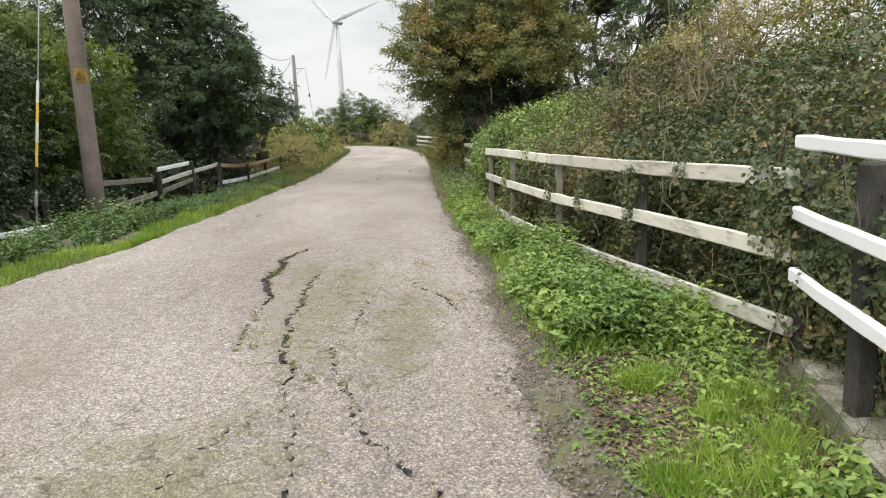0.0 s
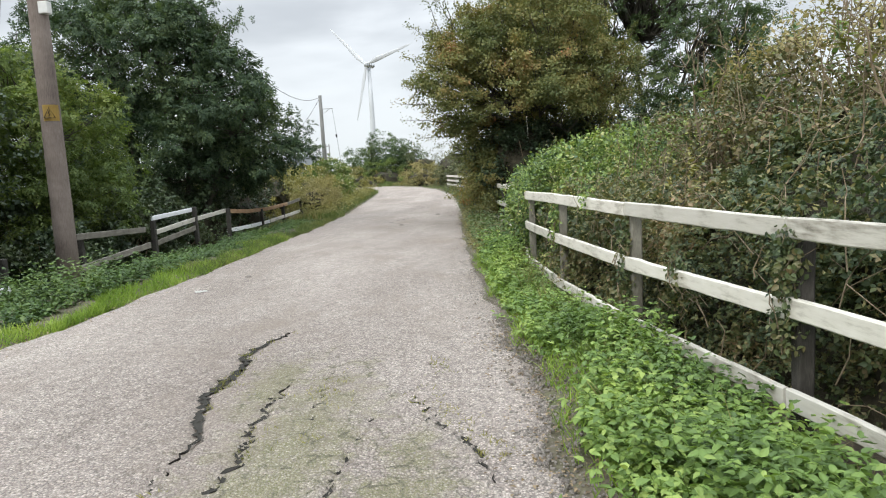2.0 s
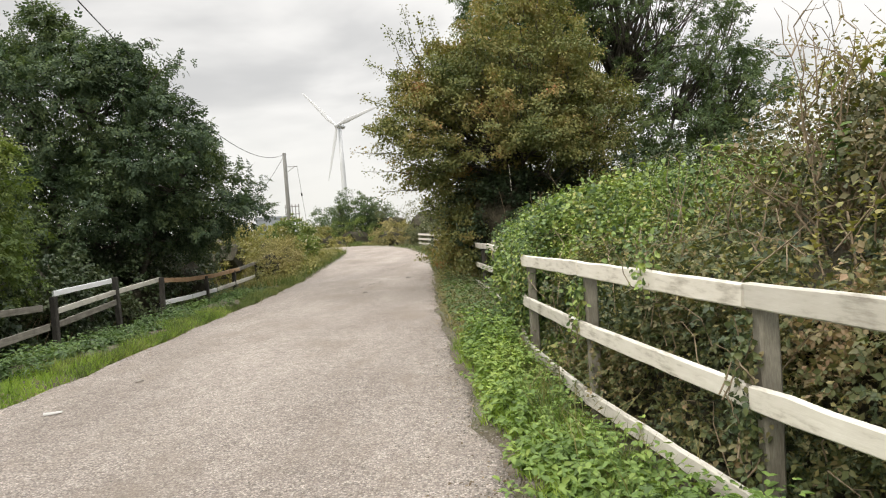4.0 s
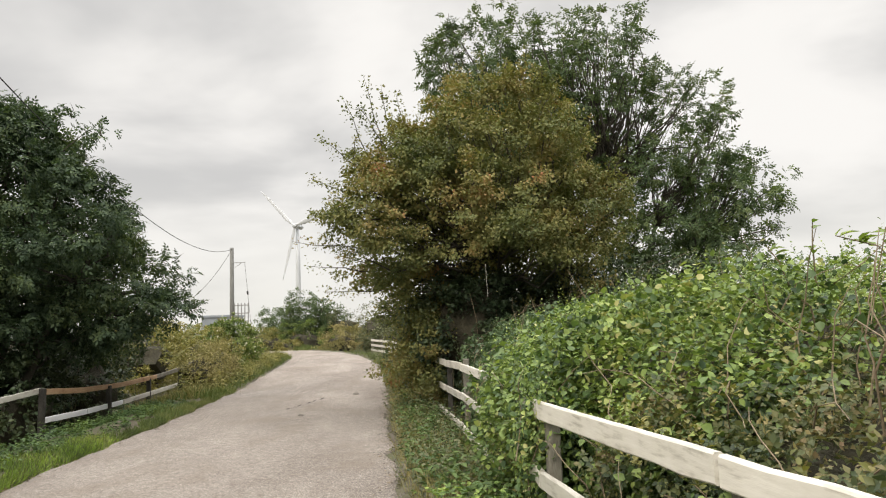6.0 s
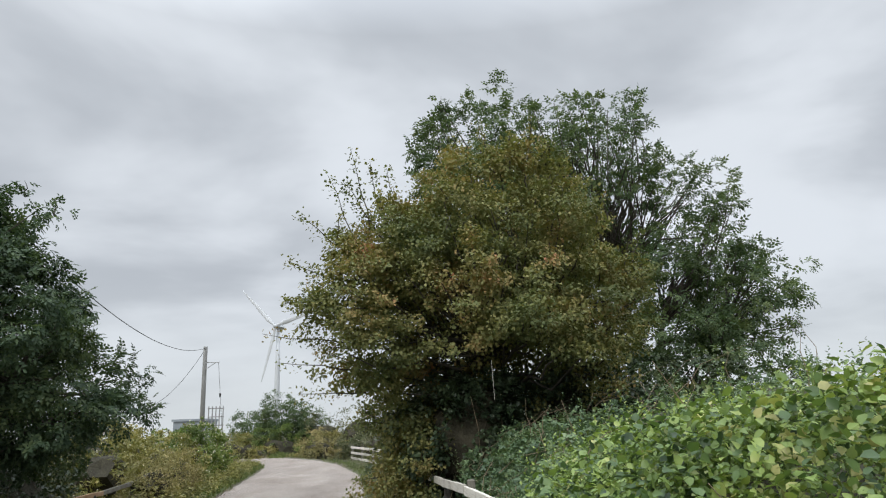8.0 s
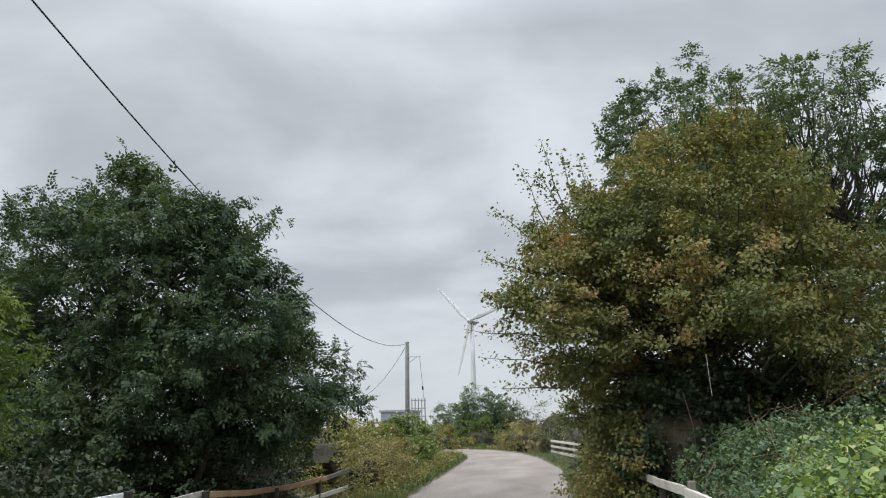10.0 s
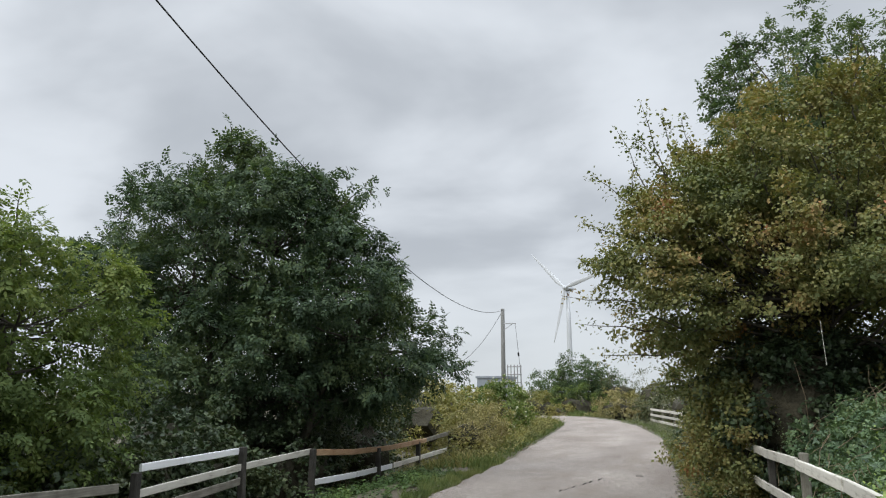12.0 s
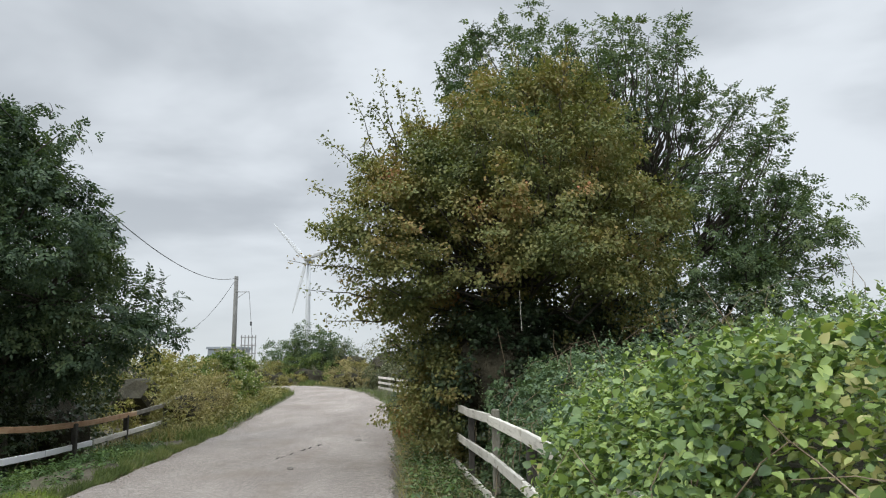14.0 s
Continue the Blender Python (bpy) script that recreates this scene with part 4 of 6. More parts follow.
def make_tree(name, base, stems, blobs, mat, label, category, seed, clumps=600, per=150, spread=0.3, shape=LEAF2, size=0.06, aspect=0.6,
              droop=0.35, stem_r=0.12, limb_n=120, shell=0.55, uneven=0.22, bottom=None, bark=None, leaf_label="", sprigs=(), tufts=0, lobed=0.25,
              lobes=0, lobe_r=0.7, hollow=None, radial=0.0, share=0.62):
    """A trunk or several stems, limbs that reach the crown's clumps, and a crown of single leaves."""
    t = thing(name, base, label, category)
    b = np.array(base)
    pts, out, at, puff = crown(blobs, clumps, per, spread, seed, uneven, shell, bottom, lobed, lobes, lobe_r, hollow, share)
    forks = []
    for i, (dx, dy, top) in enumerate(stems):
        g = ([], [])
        line = bent((dx * 0.25, dy * 0.25, -0.15), (dx, dy, top), 7, 0.05 * top / 3)
        tube(g, line, np.linspace(stem_r, stem_r * 0.35, 7), 9)
        geo_object("trunk" if i == 0 else "stem", g, bark or M_BARK, t)
        forks += [tuple(p + b) for p in line[2:]]
    g = ([], [])
    for e in at[:10]:
        g = ([], [])
        limbs(g, b, forks, [e], stem_r)
        g[0][:] = [tuple(np.array(v) - b) for v in g[0]]
        geo_object("limb", g, bark or M_BARK, t)
    g = ([], [])
    limbs(g, b, forks, at[10:limb_n], stem_r * 0.6)
    g[0][:] = [tuple(np.array(v) - b) for v in g[0]]
    tagged(geo_object("branchwork", g, bark or M_BARK, t), kind="stuff")
    if tufts:
        top = np.argsort(-(at[:, 2] + 0.9 * np.linalg.norm(at[:, :2] - at[:, :2].mean(0), axis=1)) + rng.normal(0, 0.4, len(at)))[:tufts]
        sprigs = list(sprigs) + [(*at[k], *(at[k] + np.array([rng.normal(0, 0.1), rng.normal(0, 0.1), rng.uniform(0.25, 0.55)])), 0.05, 10 if shape is PINNATE else 60) for k in top]
    if len(sprigs):
        extra, eo = [], []
        for s in sprigs:
            s = np.array(s, float)
            n = int(s[7]) if len(s) > 7 else 120
            q = rng.random(n) ** 0.8
            extra.append(s[:3] + (s[3:6] - s[:3]) * q[:, None] + rng.normal(size=(n, 3)) * s[6])
            eo.append(np.repeat(unit((s[3:6] - s[:3])[None]), n, 0))
            g = tube(([], []), [tuple(p - b) for p in bent(s[:3], s[3:6], 5, 0.03)], np.linspace(0.018, 0.004, 5), 4)
            geo_object("branch", g, bark or M_BARK, t)
        pts, out = np.concatenate([pts] + extra), np.concatenate([out] + eo)
        puff = np.concatenate([puff, rand_dirs(len(pts) - len(puff))])
    n = len(pts)
    along = out * 0.6 + rand_dirs(n) * 0.9 + puff * radial - np.array([0, 0, droop])
    normal = out * 0.6 + rand_dirs(n) * 0.6 + np.array([0, 0, 0.8])
    L = size * rng.uniform(0.65, 1.35, n)
    v, f = scatter(shape, pts - b, along, normal, L, L * aspect)
    mesh_object("crown", v, f, mat, t, leaf_label)
    return t


make_tree("hawthorn_tree", (2.9, 22.6, -0.35), [(0.2, 0, 3.6), (-0.8, -0.3, 3.2), (0.9, 0.4, 3.4)],
          [((2.0, 22.4, 3.95), (2.5, 2.7, 2.2)), ((0.8, 21.7, 3.2), (2.0, 2.0, 1.4)), ((-0.1, 21.7, 3.4), (1.25, 1.4, 1.2)), ((0.25, 21.8, 4.6), (1.05, 1.1, 1.0)), ((0.8, 21.9, 4.6), (1.3, 1.4, 1.2)), ((3.0, 22.6, 3.5), (1.9, 2.3, 1.9)), ((2.0, 22.2, 5.1), (1.9, 1.9, 1.4)),
           ((0.4, 23.2, 1.6), (0.7, 1.4, 1.15)), ((2.6, 20.5, 3.0), (0.9, 0.8, 0.5)), ((0.7, 22.6, 1.0), (0.9, 1.6, 1.2))],
          L_HAW, "broad hawthorn tree turning yellow and rust in autumn", "tree", 23, clumps=2400, per=70, spread=0.18, size=0.059, aspect=0.8, stem_r=0.13,
          limb_n=260, shell=0.6, uneven=0.12, lobes=130, lobe_r=0.5, share=0.4, lobed=0.3, hollow=((1.7, 20.8, 2.2), (1.7, 1.3, 0.62)), tufts=60, sprigs=[(0.0, 21.6, 4.8, -0.7, 21.6, 5.9, 0.07, 180), (-0.3, 21.8, 3.0, -2.0, 21.6, 3.2, 0.07, 110),
          (-0.5, 21.8, 4.0, -1.6, 21.4, 4.4, 0.07, 150), (-0.3, 21.8, 2.6, -1.7, 21.4, 2.7, 0.08, 80), (-0.3, 21.8, 4.4, -1.4, 21.4, 5.2, 0.07, 130),
          (-0.2, 21.6, 4.9, -0.55, 21.6, 6.5, 0.06, 110), (0.1, 21.7, 4.9, -0.2, 21.7, 6.3, 0.06, 110), (-0.4, 21.6, 4.6, -0.95, 21.6, 6.0, 0.06, 100), (0.3, 21.8, 4.9, 0.1, 21.8, 6.2, 0.07, 120),
          (-0.3, 21.6, 3.6, -1.5, 21.5, 3.7, 0.08, 130), (-0.3, 21.7, 2.2, -1.4, 21.5, 2.2, 0.08, 110)])
make_tree("ash_tree", (7.0, 29.5, -0.6), [(-0.3, 0, 6.2), (-1.6, -0.4, 5.6), (1.4, 0.2, 5.0), (-2.6, 0, 5.8), (2.4, -0.3, 4.4)],
          [((3.4, 29, 8.7), (2.7, 2.6, 2.5)), ((3.2, 28.6, 7.6), (2.4, 2.0, 2.6)), ((6.2, 29, 9.0), (2.5, 2.6, 2.4)), ((8.9, 29, 7.0), (2.0, 2.2, 2.1)), ((10.7, 29, 5.0), (1.6, 2.0, 1.5)), ((8.2, 28.5, 4.8), (2.6, 2.4, 2.2)), ((4.0, 29, 6.0), (2.4, 2, 2.6)), ((8.6, 28, 2.4), (2.6, 2.5, 2.0))],
          L_ASH, "large open-crowned ash tree with green clustered leaves", "tree", 31, clumps=1400, per=16, spread=0.13, shape=PINNATE, size=0.215, aspect=1.0, stem_r=0.15,
          limb_n=700, shell=0.55, uneven=0.1, lobed=0.2, droop=0.15, radial=0.9, tufts=24)
make_tree("dark_ash_tree", (-9.9, 25.0, -1.0), [(0.2, 0, 6.0), (-1.2, 0.2, 5.6), (1.3, -0.2, 5.0), (-2.2, 0.3, 5.0), (2.4, -0.2, 3.8)],
          [((-10.2, 25, 5.1), (3.0, 2.8, 2.5)), ((-12.6, 25, 4.6), (2.8, 2.6, 2.3)), ((-8.1, 25.2, 3.9), (1.75, 2.4, 2.1)), ((-6.9, 26.2, 2.4), (1.35, 2.0, 1.3)), ((-8.4, 25, 6.0), (0.7, 0.8, 1.1)), ((-10.5, 25, 2.4), (4.0, 2.6, 2.0)), ((-9.9, 25, 6.8), (1.2, 1.2, 0.9))],
          L_DARK, "dense dark green multi-stemmed ash tree behind the fence", "tree", 41, clumps=2300, per=14, spread=0.21, shape=PINNATE, size=0.22, aspect=1.0, stem_r=0.14,
          limb_n=260, shell=0.6, uneven=0.1, lobes=130, lobe_r=0.75, lobed=0.2, droop=0.45, radial=0.4, tufts=34)
make_tree("young_ash_tree", (-9.6, 17.6, -0.9), [(0, 0, 3.8), (0.7, -0.3, 3.4), (-0.8, 0.2, 3.6)],
          [((-9.3, 17.6, 2.4), (1.75, 2.0, 1.9)), ((-10.8, 17.2, 2.6), (2.0, 2.0, 1.9)), ((-8.8, 17.8, 1.5), (1.3, 1.5, 1.4)), ((-10, 17.4, 1.0), (2.4, 1.8, 1.4))],
          L_LIGHT, "young ash tree with light yellow-green feathered leaves", "tree", 51, clumps=1000, per=16, spread=0.22, shape=PINNATE, size=0.175, aspect=1.0, stem_r=0.07,
          limb_n=160, shell=0.6, uneven=0.15, lobes=70, lobe_r=0.55, lobed=0.2, droop=0.5, radial=0.3, sprigs=[(-9.9, 17.2, 3.9, -9.9, 17.2, 4.9, 0.08, 18), (-9.2, 17.3, 3.7, -9.1, 17.3, 4.5, 0.08, 14), (-10.8, 17.2, 3.9, -10.9, 17.2, 4.8, 0.08, 18)])
make_tree("elder_bush", (-10.2, 11.2, -0.9), [(0, 0, 3.5), (0.8, 0.3, 3.0), (-0.8, 0.2, 3.4)],
          [((-9.8, 11.5, 2.6), (2.0, 3.2, 2.5)), ((-11.2, 10, 3.6), (2.4, 3.4, 2.6)), ((-9.4, 13.8, 2.0), (1.7, 1.8, 2.0)), ((-9.0, 10.5, 1.2), (1.4, 3.5, 1.4))],
          L_IVY, "dense dark green shrubs hung with ivy behind the fence", "bush", 61, clumps=800, per=60, spread=0.3, size=0.095, aspect=0.7, stem_r=0.08, limb_n=120)


def thicket(name, base, length_y, blobs, mat, label, seed, leaves=9000, size=0.07, aspect=0.75, shape=LEAF2, spread=0.12, bottom=None, stems_n=26, category="bush", extra=None, upright=0.0, core=0.46):
    """A mound of leaves over solid cores coloured as inner shade, with arching canes."""
    t = thing(name, base, label, category)
    b = np.array(base)
    per, leaves = 18, int(leaves * (0.5 if b[1] > 58 else 0.85))
    pts, out, at, puff = crown(blobs, leaves // per, per, spread, seed, 0.2, 0.5, bottom, lobes=max(12, leaves // 260), lobe_r=0.22 * float(np.mean([min(q[1]) for q in blobs])) + 0.12)
    g = ([], [])
    for e in at[:stems_n]:
        root = np.array([b[0] + rng.normal(0, 0.5), b[1] + rng.uniform(-0.5, 0.5) * length_y, b[2]])
        root[:2] = root[:2] * 0.3 + e[:2] * 0.7
        pp = bent(root, e, 5, 0.06, 0.15)
        tube(g, pp - b, np.linspace(0.012, 0.004, 5), 4)
    tagged(geo_object("cane_tangle", g, M_TWIG, t), kind="stuff")
    # one solid lump per blob, coloured dark as shade seen through the leaves
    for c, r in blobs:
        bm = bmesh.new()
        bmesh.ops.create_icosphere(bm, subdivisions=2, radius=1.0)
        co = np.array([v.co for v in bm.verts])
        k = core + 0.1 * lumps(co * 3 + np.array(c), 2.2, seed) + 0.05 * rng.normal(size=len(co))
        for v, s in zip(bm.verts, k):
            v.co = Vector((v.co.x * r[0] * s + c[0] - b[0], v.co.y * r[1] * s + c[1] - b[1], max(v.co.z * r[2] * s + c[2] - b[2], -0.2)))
        part("painted_shade_core", bm, M_CORE, t, "solid dark filler coloured as the shade between the leaves")
    n = len(pts)
    along = out * 0.7 + rand_dirs(n) * 0.8 + np.array([0, 0, -0.25 + upright])
    normal = out * 0.6 + rand_dirs(n) * 0.55 + np.array([0, 0, 0.7])
    L = 1.1 * size * rng.uniform(0.6, 1.4, n)
    v, f = scatter(shape, pts - b, along, normal, L, L * aspect)
    mesh_object("foliage", v, f, mat, t)
    if extra:
        m2, cnt, s2, lab = extra
        k = rng.choice(n, cnt)
        v, f = scatter(shape, pts[k] + out[k] * 0.08 - b, along[k] + np.array([0, 0, 0.6]), normal[k], s2 * rng.uniform(0.6, 1.4, cnt), s2 * aspect)
        tagged(mesh_object("seed_head", v, f, m2, t, lab), kind="stuff")
    return t


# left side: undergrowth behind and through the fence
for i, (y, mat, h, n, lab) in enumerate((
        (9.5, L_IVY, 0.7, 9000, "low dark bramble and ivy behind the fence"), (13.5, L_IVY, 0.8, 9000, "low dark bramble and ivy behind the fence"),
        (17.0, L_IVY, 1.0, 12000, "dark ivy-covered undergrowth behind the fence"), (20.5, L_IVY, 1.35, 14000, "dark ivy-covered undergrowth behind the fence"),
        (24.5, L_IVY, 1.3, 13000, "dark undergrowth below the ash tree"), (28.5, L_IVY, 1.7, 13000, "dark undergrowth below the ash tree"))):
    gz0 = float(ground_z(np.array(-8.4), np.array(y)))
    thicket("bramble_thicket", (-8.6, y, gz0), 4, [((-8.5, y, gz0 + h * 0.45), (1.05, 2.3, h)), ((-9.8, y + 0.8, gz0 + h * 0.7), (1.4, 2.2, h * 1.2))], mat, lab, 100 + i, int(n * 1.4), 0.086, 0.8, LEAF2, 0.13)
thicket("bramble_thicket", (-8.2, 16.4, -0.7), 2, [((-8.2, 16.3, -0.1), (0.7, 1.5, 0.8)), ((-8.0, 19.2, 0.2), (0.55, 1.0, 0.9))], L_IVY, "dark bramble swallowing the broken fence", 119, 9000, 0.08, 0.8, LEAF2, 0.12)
thicket("dry_shrub", (-7.1, 33.8, -0.5), 4, [((-7.1, 33.4, 0.1), (0.8, 1.6, 1.0)), ((-7.1, 36.0, 0.25), (0.8, 1.8, 0.95))], L_DRY, "brown dried-out shrub hanging over the fence", 120, 16000, 0.065, 0.5, spread=0.15, upright=0.2)
thicket("yellow_bush", (-9.0, 35, -0.7), 5, [((-9.3, 35.5, 0.4), (1.6, 2.6, 1.5)), ((-8.5, 40.0, 0.4), (1.4, 2.4, 1.4)), ((-10.5, 38, 0.7), (1.8, 3, 1.6)), ((-11.5, 43, 0.8), (2.0, 3, 1.7))], L_YELLOW, "yellowing bush with pale seed heads beyond the fence", 121, 26000, 0.1, 0.6, extra=(L_FLOWER, 500, 0.09, "pale seed heads"))
thicket("flowering_bush", (-8.6, 45, -0.6), 5, [((-8.6, 44.5, 0.5), (1.5, 2.4, 1.5)), ((-9.6, 47.5, 0.6), (1.8, 2.4, 1.7))], L_LIGHT, "rounded green bush with cream seed heads by the lane", 122, 20000, 0.11, 0.7, extra=(L_FLOWER, 1400, 0.10, "cream seed heads"))
for i, (x, y, rx, ry_, h, mat, lab) in enumerate((
        (-15, 46, 4, 5, 1.8, L_YELLOW, "tangle of yellow-green shrubs beyond the fence"), (-20, 60, 5, 5, 2.4, L_LIGHT, "pale green shrubs in the distance"),
        (-13.5, 62, 3.5, 4, 1.5, L_FAR, "low grey-green shrubs near the far pole"), (-30, 70, 8, 6, 2.6, L_FAR, "grey-green shrubs in the distance"))):
    thicket("distant_shrubs", (x, y, -1.2), 5, [((x, y, -0.6), (rx, ry_, h)), ((x + rx * 0.5, y - 1, -0.7), (rx * 0.6, ry_ * 0.6, h * 0.85))], mat, lab, 130 + i, 9000, 0.16, 0.6, spread=0.25, stems_n=10)

# the far bend
make_tree("far_tree", (-9.2, 80, -0.8), [(0, 0, 4.0), (-1.5, 0, 3.5), (1.4, 0, 3.5)], [((-9.2, 80, 2.9), (2.4, 2.2, 2.4)), ((-11.8, 80, 2.0), (2.2, 2, 1.9)), ((-6.6, 80, 2.2), (2.0, 2, 1.8)), ((-9, 80, 1.2), (4.5, 2, 1.5))],
          L_ASH, "small green tree with bare twig tips behind the bend", "tree", 71, clumps=650, per=36, spread=0.32, size=0.16, aspect=0.7, stem_r=0.1, limb_n=160)
thicket("distant_shrubs", (-2.5, 78, -0.6), 8, [((-5.5, 79, 1.0), (3.2, 2.5, 2.6)), ((-1.5, 77, 1.1), (3.4, 3, 2.9)), ((2.0, 73, 1.1), (3.2, 4, 3.0))], L_FAR, "leafless brown-grey shrubs behind the bend", 140, 18000, 0.15, 0.35, spread=0.3, stems_n=90)
for i, (x, y, w, h, mat, lab) in enumerate(((-12.5, 72, 3.2, 2.0, L_YELLOW, "yellow-green bush behind the bend"), (-8.6, 77, 3.6, 2.6, L_LIGHT, "dense green bush behind the bend"), (-4.6, 70, 2.6, 1.9, L_DRY, "brown dead scrub beyond the bend"), (-1.2, 67, 2.4, 2.2, L_FAR, "grey-brown scrub beyond the bend"), (-17.5, 56, 3.2, 2.0, L_YELLOW, "yellow-green bush beyond the fence"))):
    thicket("scrub", (x, y, -0.7), 4, [((x, y, -0.2), (w, 2.2, h)), ((x + 0.5 * w, y + 1, -0.2), (w * 0.7, 2.0, h * 0.8))], mat, lab, 170 + i, 22000, 0.13, 0.55, spread=0.2, stems_n=60)
thicket("far_bush", (0.6, 60, -0.4), 5, [((0.3, 61, 0.5), (1.6, 3.0, 1.6)), ((1.6, 55, 0.7), (1.7, 4.0, 1.8))], L_FAR, "grey-green bush at the end of the lane", 141, 9000, 0.12, 0.6, spread=0.2, extra=(L_FLOWER, 500, 0.11, "pale seed heads"))
thicket("far_bush", (2.4, 46, -0.5), 5, [((2.2, 47, 1.0), (1.9, 4.5, 2.2)), ((2.0, 39, 1.0), (1.8, 5, 2.2))], L_HAW, "dull green hedge along the far lane", 142, 15000, 0.1, 0.6, spread=0.2)
# backing for the hawthorn's hollow: dark leaves and cores add to its shade
thicket("ivy_thicket", (2.8, 25.2, -0.4), 3, [((2.4, 25.4, 1.0), (2.4, 1.2, 2.2)), ((6.2, 25.4, 1.0), (3.0, 1.4, 2.3))], L_IVY, "dark ivy thicket whose colour deepens the shade under the hawthorn", 144, 42000, 0.085, 0.8, core=0.56)
thicket("ivy_thicket", (1.8, 22.2, -0.35), 2, [((1.5, 22.0, 1.3), (1.35, 0.8, 1.5)), ((3.4, 22.2, 1.2), (1.4, 0.9, 1.6))], L_IVY, "dark ivy added round the hawthorn stems to deepen the hollow's shade", 145, 30000, 0.07, 0.8, core=0.6)
thicket("hedge", (2.2, 30, -0.5), 5, [((2.0, 31, 0.9), (1.6, 5.0, 2.2)), ((1.4, 27, 0.5), (1.0, 3.5, 1.3))], L_HAW, "shaded hedge below the hawthorn along the lane", 143, 30000, 0.075, 0.65, spread=0.18, core=0.62)
for i, (x, y, w, h) in enumerate(((30, 75, 14, 2.6), (60, 90, 22, 3.4), (16, 62, 9, 2.2), (-60, 130, 30, 4.0), (-110, 160, 40, 5), (20, 150, 60, 4), (95, 140, 40, 5))):
    thicket("distant_hedgerow", (x, y, -2.0), 5, [((x, y, -1.0), (w, 4, h)), ((x + w * 0.5, y + 3, -1.0), (w * 0.6, 4, h * 1.15))], L_FAR, "hazy line of distant trees and hedges", 150 + i, 9000, 0.4, 0.7, spread=0.6, stems_n=4, category="hedge")

# a distant building in scaffolding
site = thing("scaffolded_building", (-40.6, 172, -3), "distant grey building partly in scaffolding", "building")
part("wall", box_bm(7, 10, 7.5, (1.2, 0, 3.75), 0.05), M_CLADDING, site)
part("roof", box_bm(7.6, 10.6, 0.5, (1.2, 0, 7.7), 0.05), M_CLADDING, site)
for k in range(5):
    part("standard", cyl_bm([(5.2 + k * 0.75, -6.2, 0), (5.2 + k * 0.75, -6.2, 10.4)], [0.13, 0.13], 6), M_METAL, site)
for k in range(6):
    part("ledger", cyl_bm([(5.0, -6.2, 1.2 + k * 1.75), (8.4, -6.2, 1.2 + k * 1.75)], [0.11, 0.11], 6), M_METAL, site)
for k in range(3):
    part("window", box_bm(1.3, 0.12, 1.3, (-1.0 + k * 2.2, -5.03, 5.0), 0.02), M_BLACK, site, "dark window")


# ---- right side: the bramble bank behind the fence ----
PROFILE = np.array([(0.11, -0.1), (0.19, 0.4), (0.21, 0.85), (0.26, 1.2), (0.68, 1.6), (1.3, 1.95), (2.2, 2.3), (3.4, 2.5), (4.8, 2.5), (6.2, 1.9)])


def bank_point(s, y):
    """A point of the bank's skin: s runs from the foot of the fence over the top; y along the lane."""
    k = s * (len(PROFILE) - 1)
    i = np.clip(k.astype(int), 0, len(PROFILE) - 2)
    f = (k - i)[:, None]
    p = PROFILE[i] * (1 - f) + PROFILE[i + 1] * f
    tall = np.interp(y, [0, 4, 7, 9.5, 11, 13, 15, 17.5, 20], [1.0, 0.95, 0.84, 0.79, 0.74, 0.71, 0.83, 0.88, 0.86])
    over = np.interp(y, [0, 12.0, 12.9, 13.9, 15.0, 16.2, 20], [0.0, 0.0, 0.3, 0.5, 0.28, 0.02, 0.05])
    wave = lumps(np.column_stack([p[:, 0] * 1.0, y, p[:, 1]]), 1.5, 5)
    x = fence_x(y) + 0.35 * np.clip((4.1 - y) / 0.6, 0, 1) + p[:, 0] - over * np.clip((p[:, 1] - 0.2) / 0.6, 0, 1) * np.clip(1.6 - p[:, 0], 0, 1) + 0.1 * wave * (p[:, 0] > 0.05)
    z = level(y) + p[:, 1] * tall + np.interp(y, [10, 12], [0.36, 0.34]) * wave * np.clip(p[:, 1] - 0.6, 0, 1)
    return np.column_stack([x, y, z])


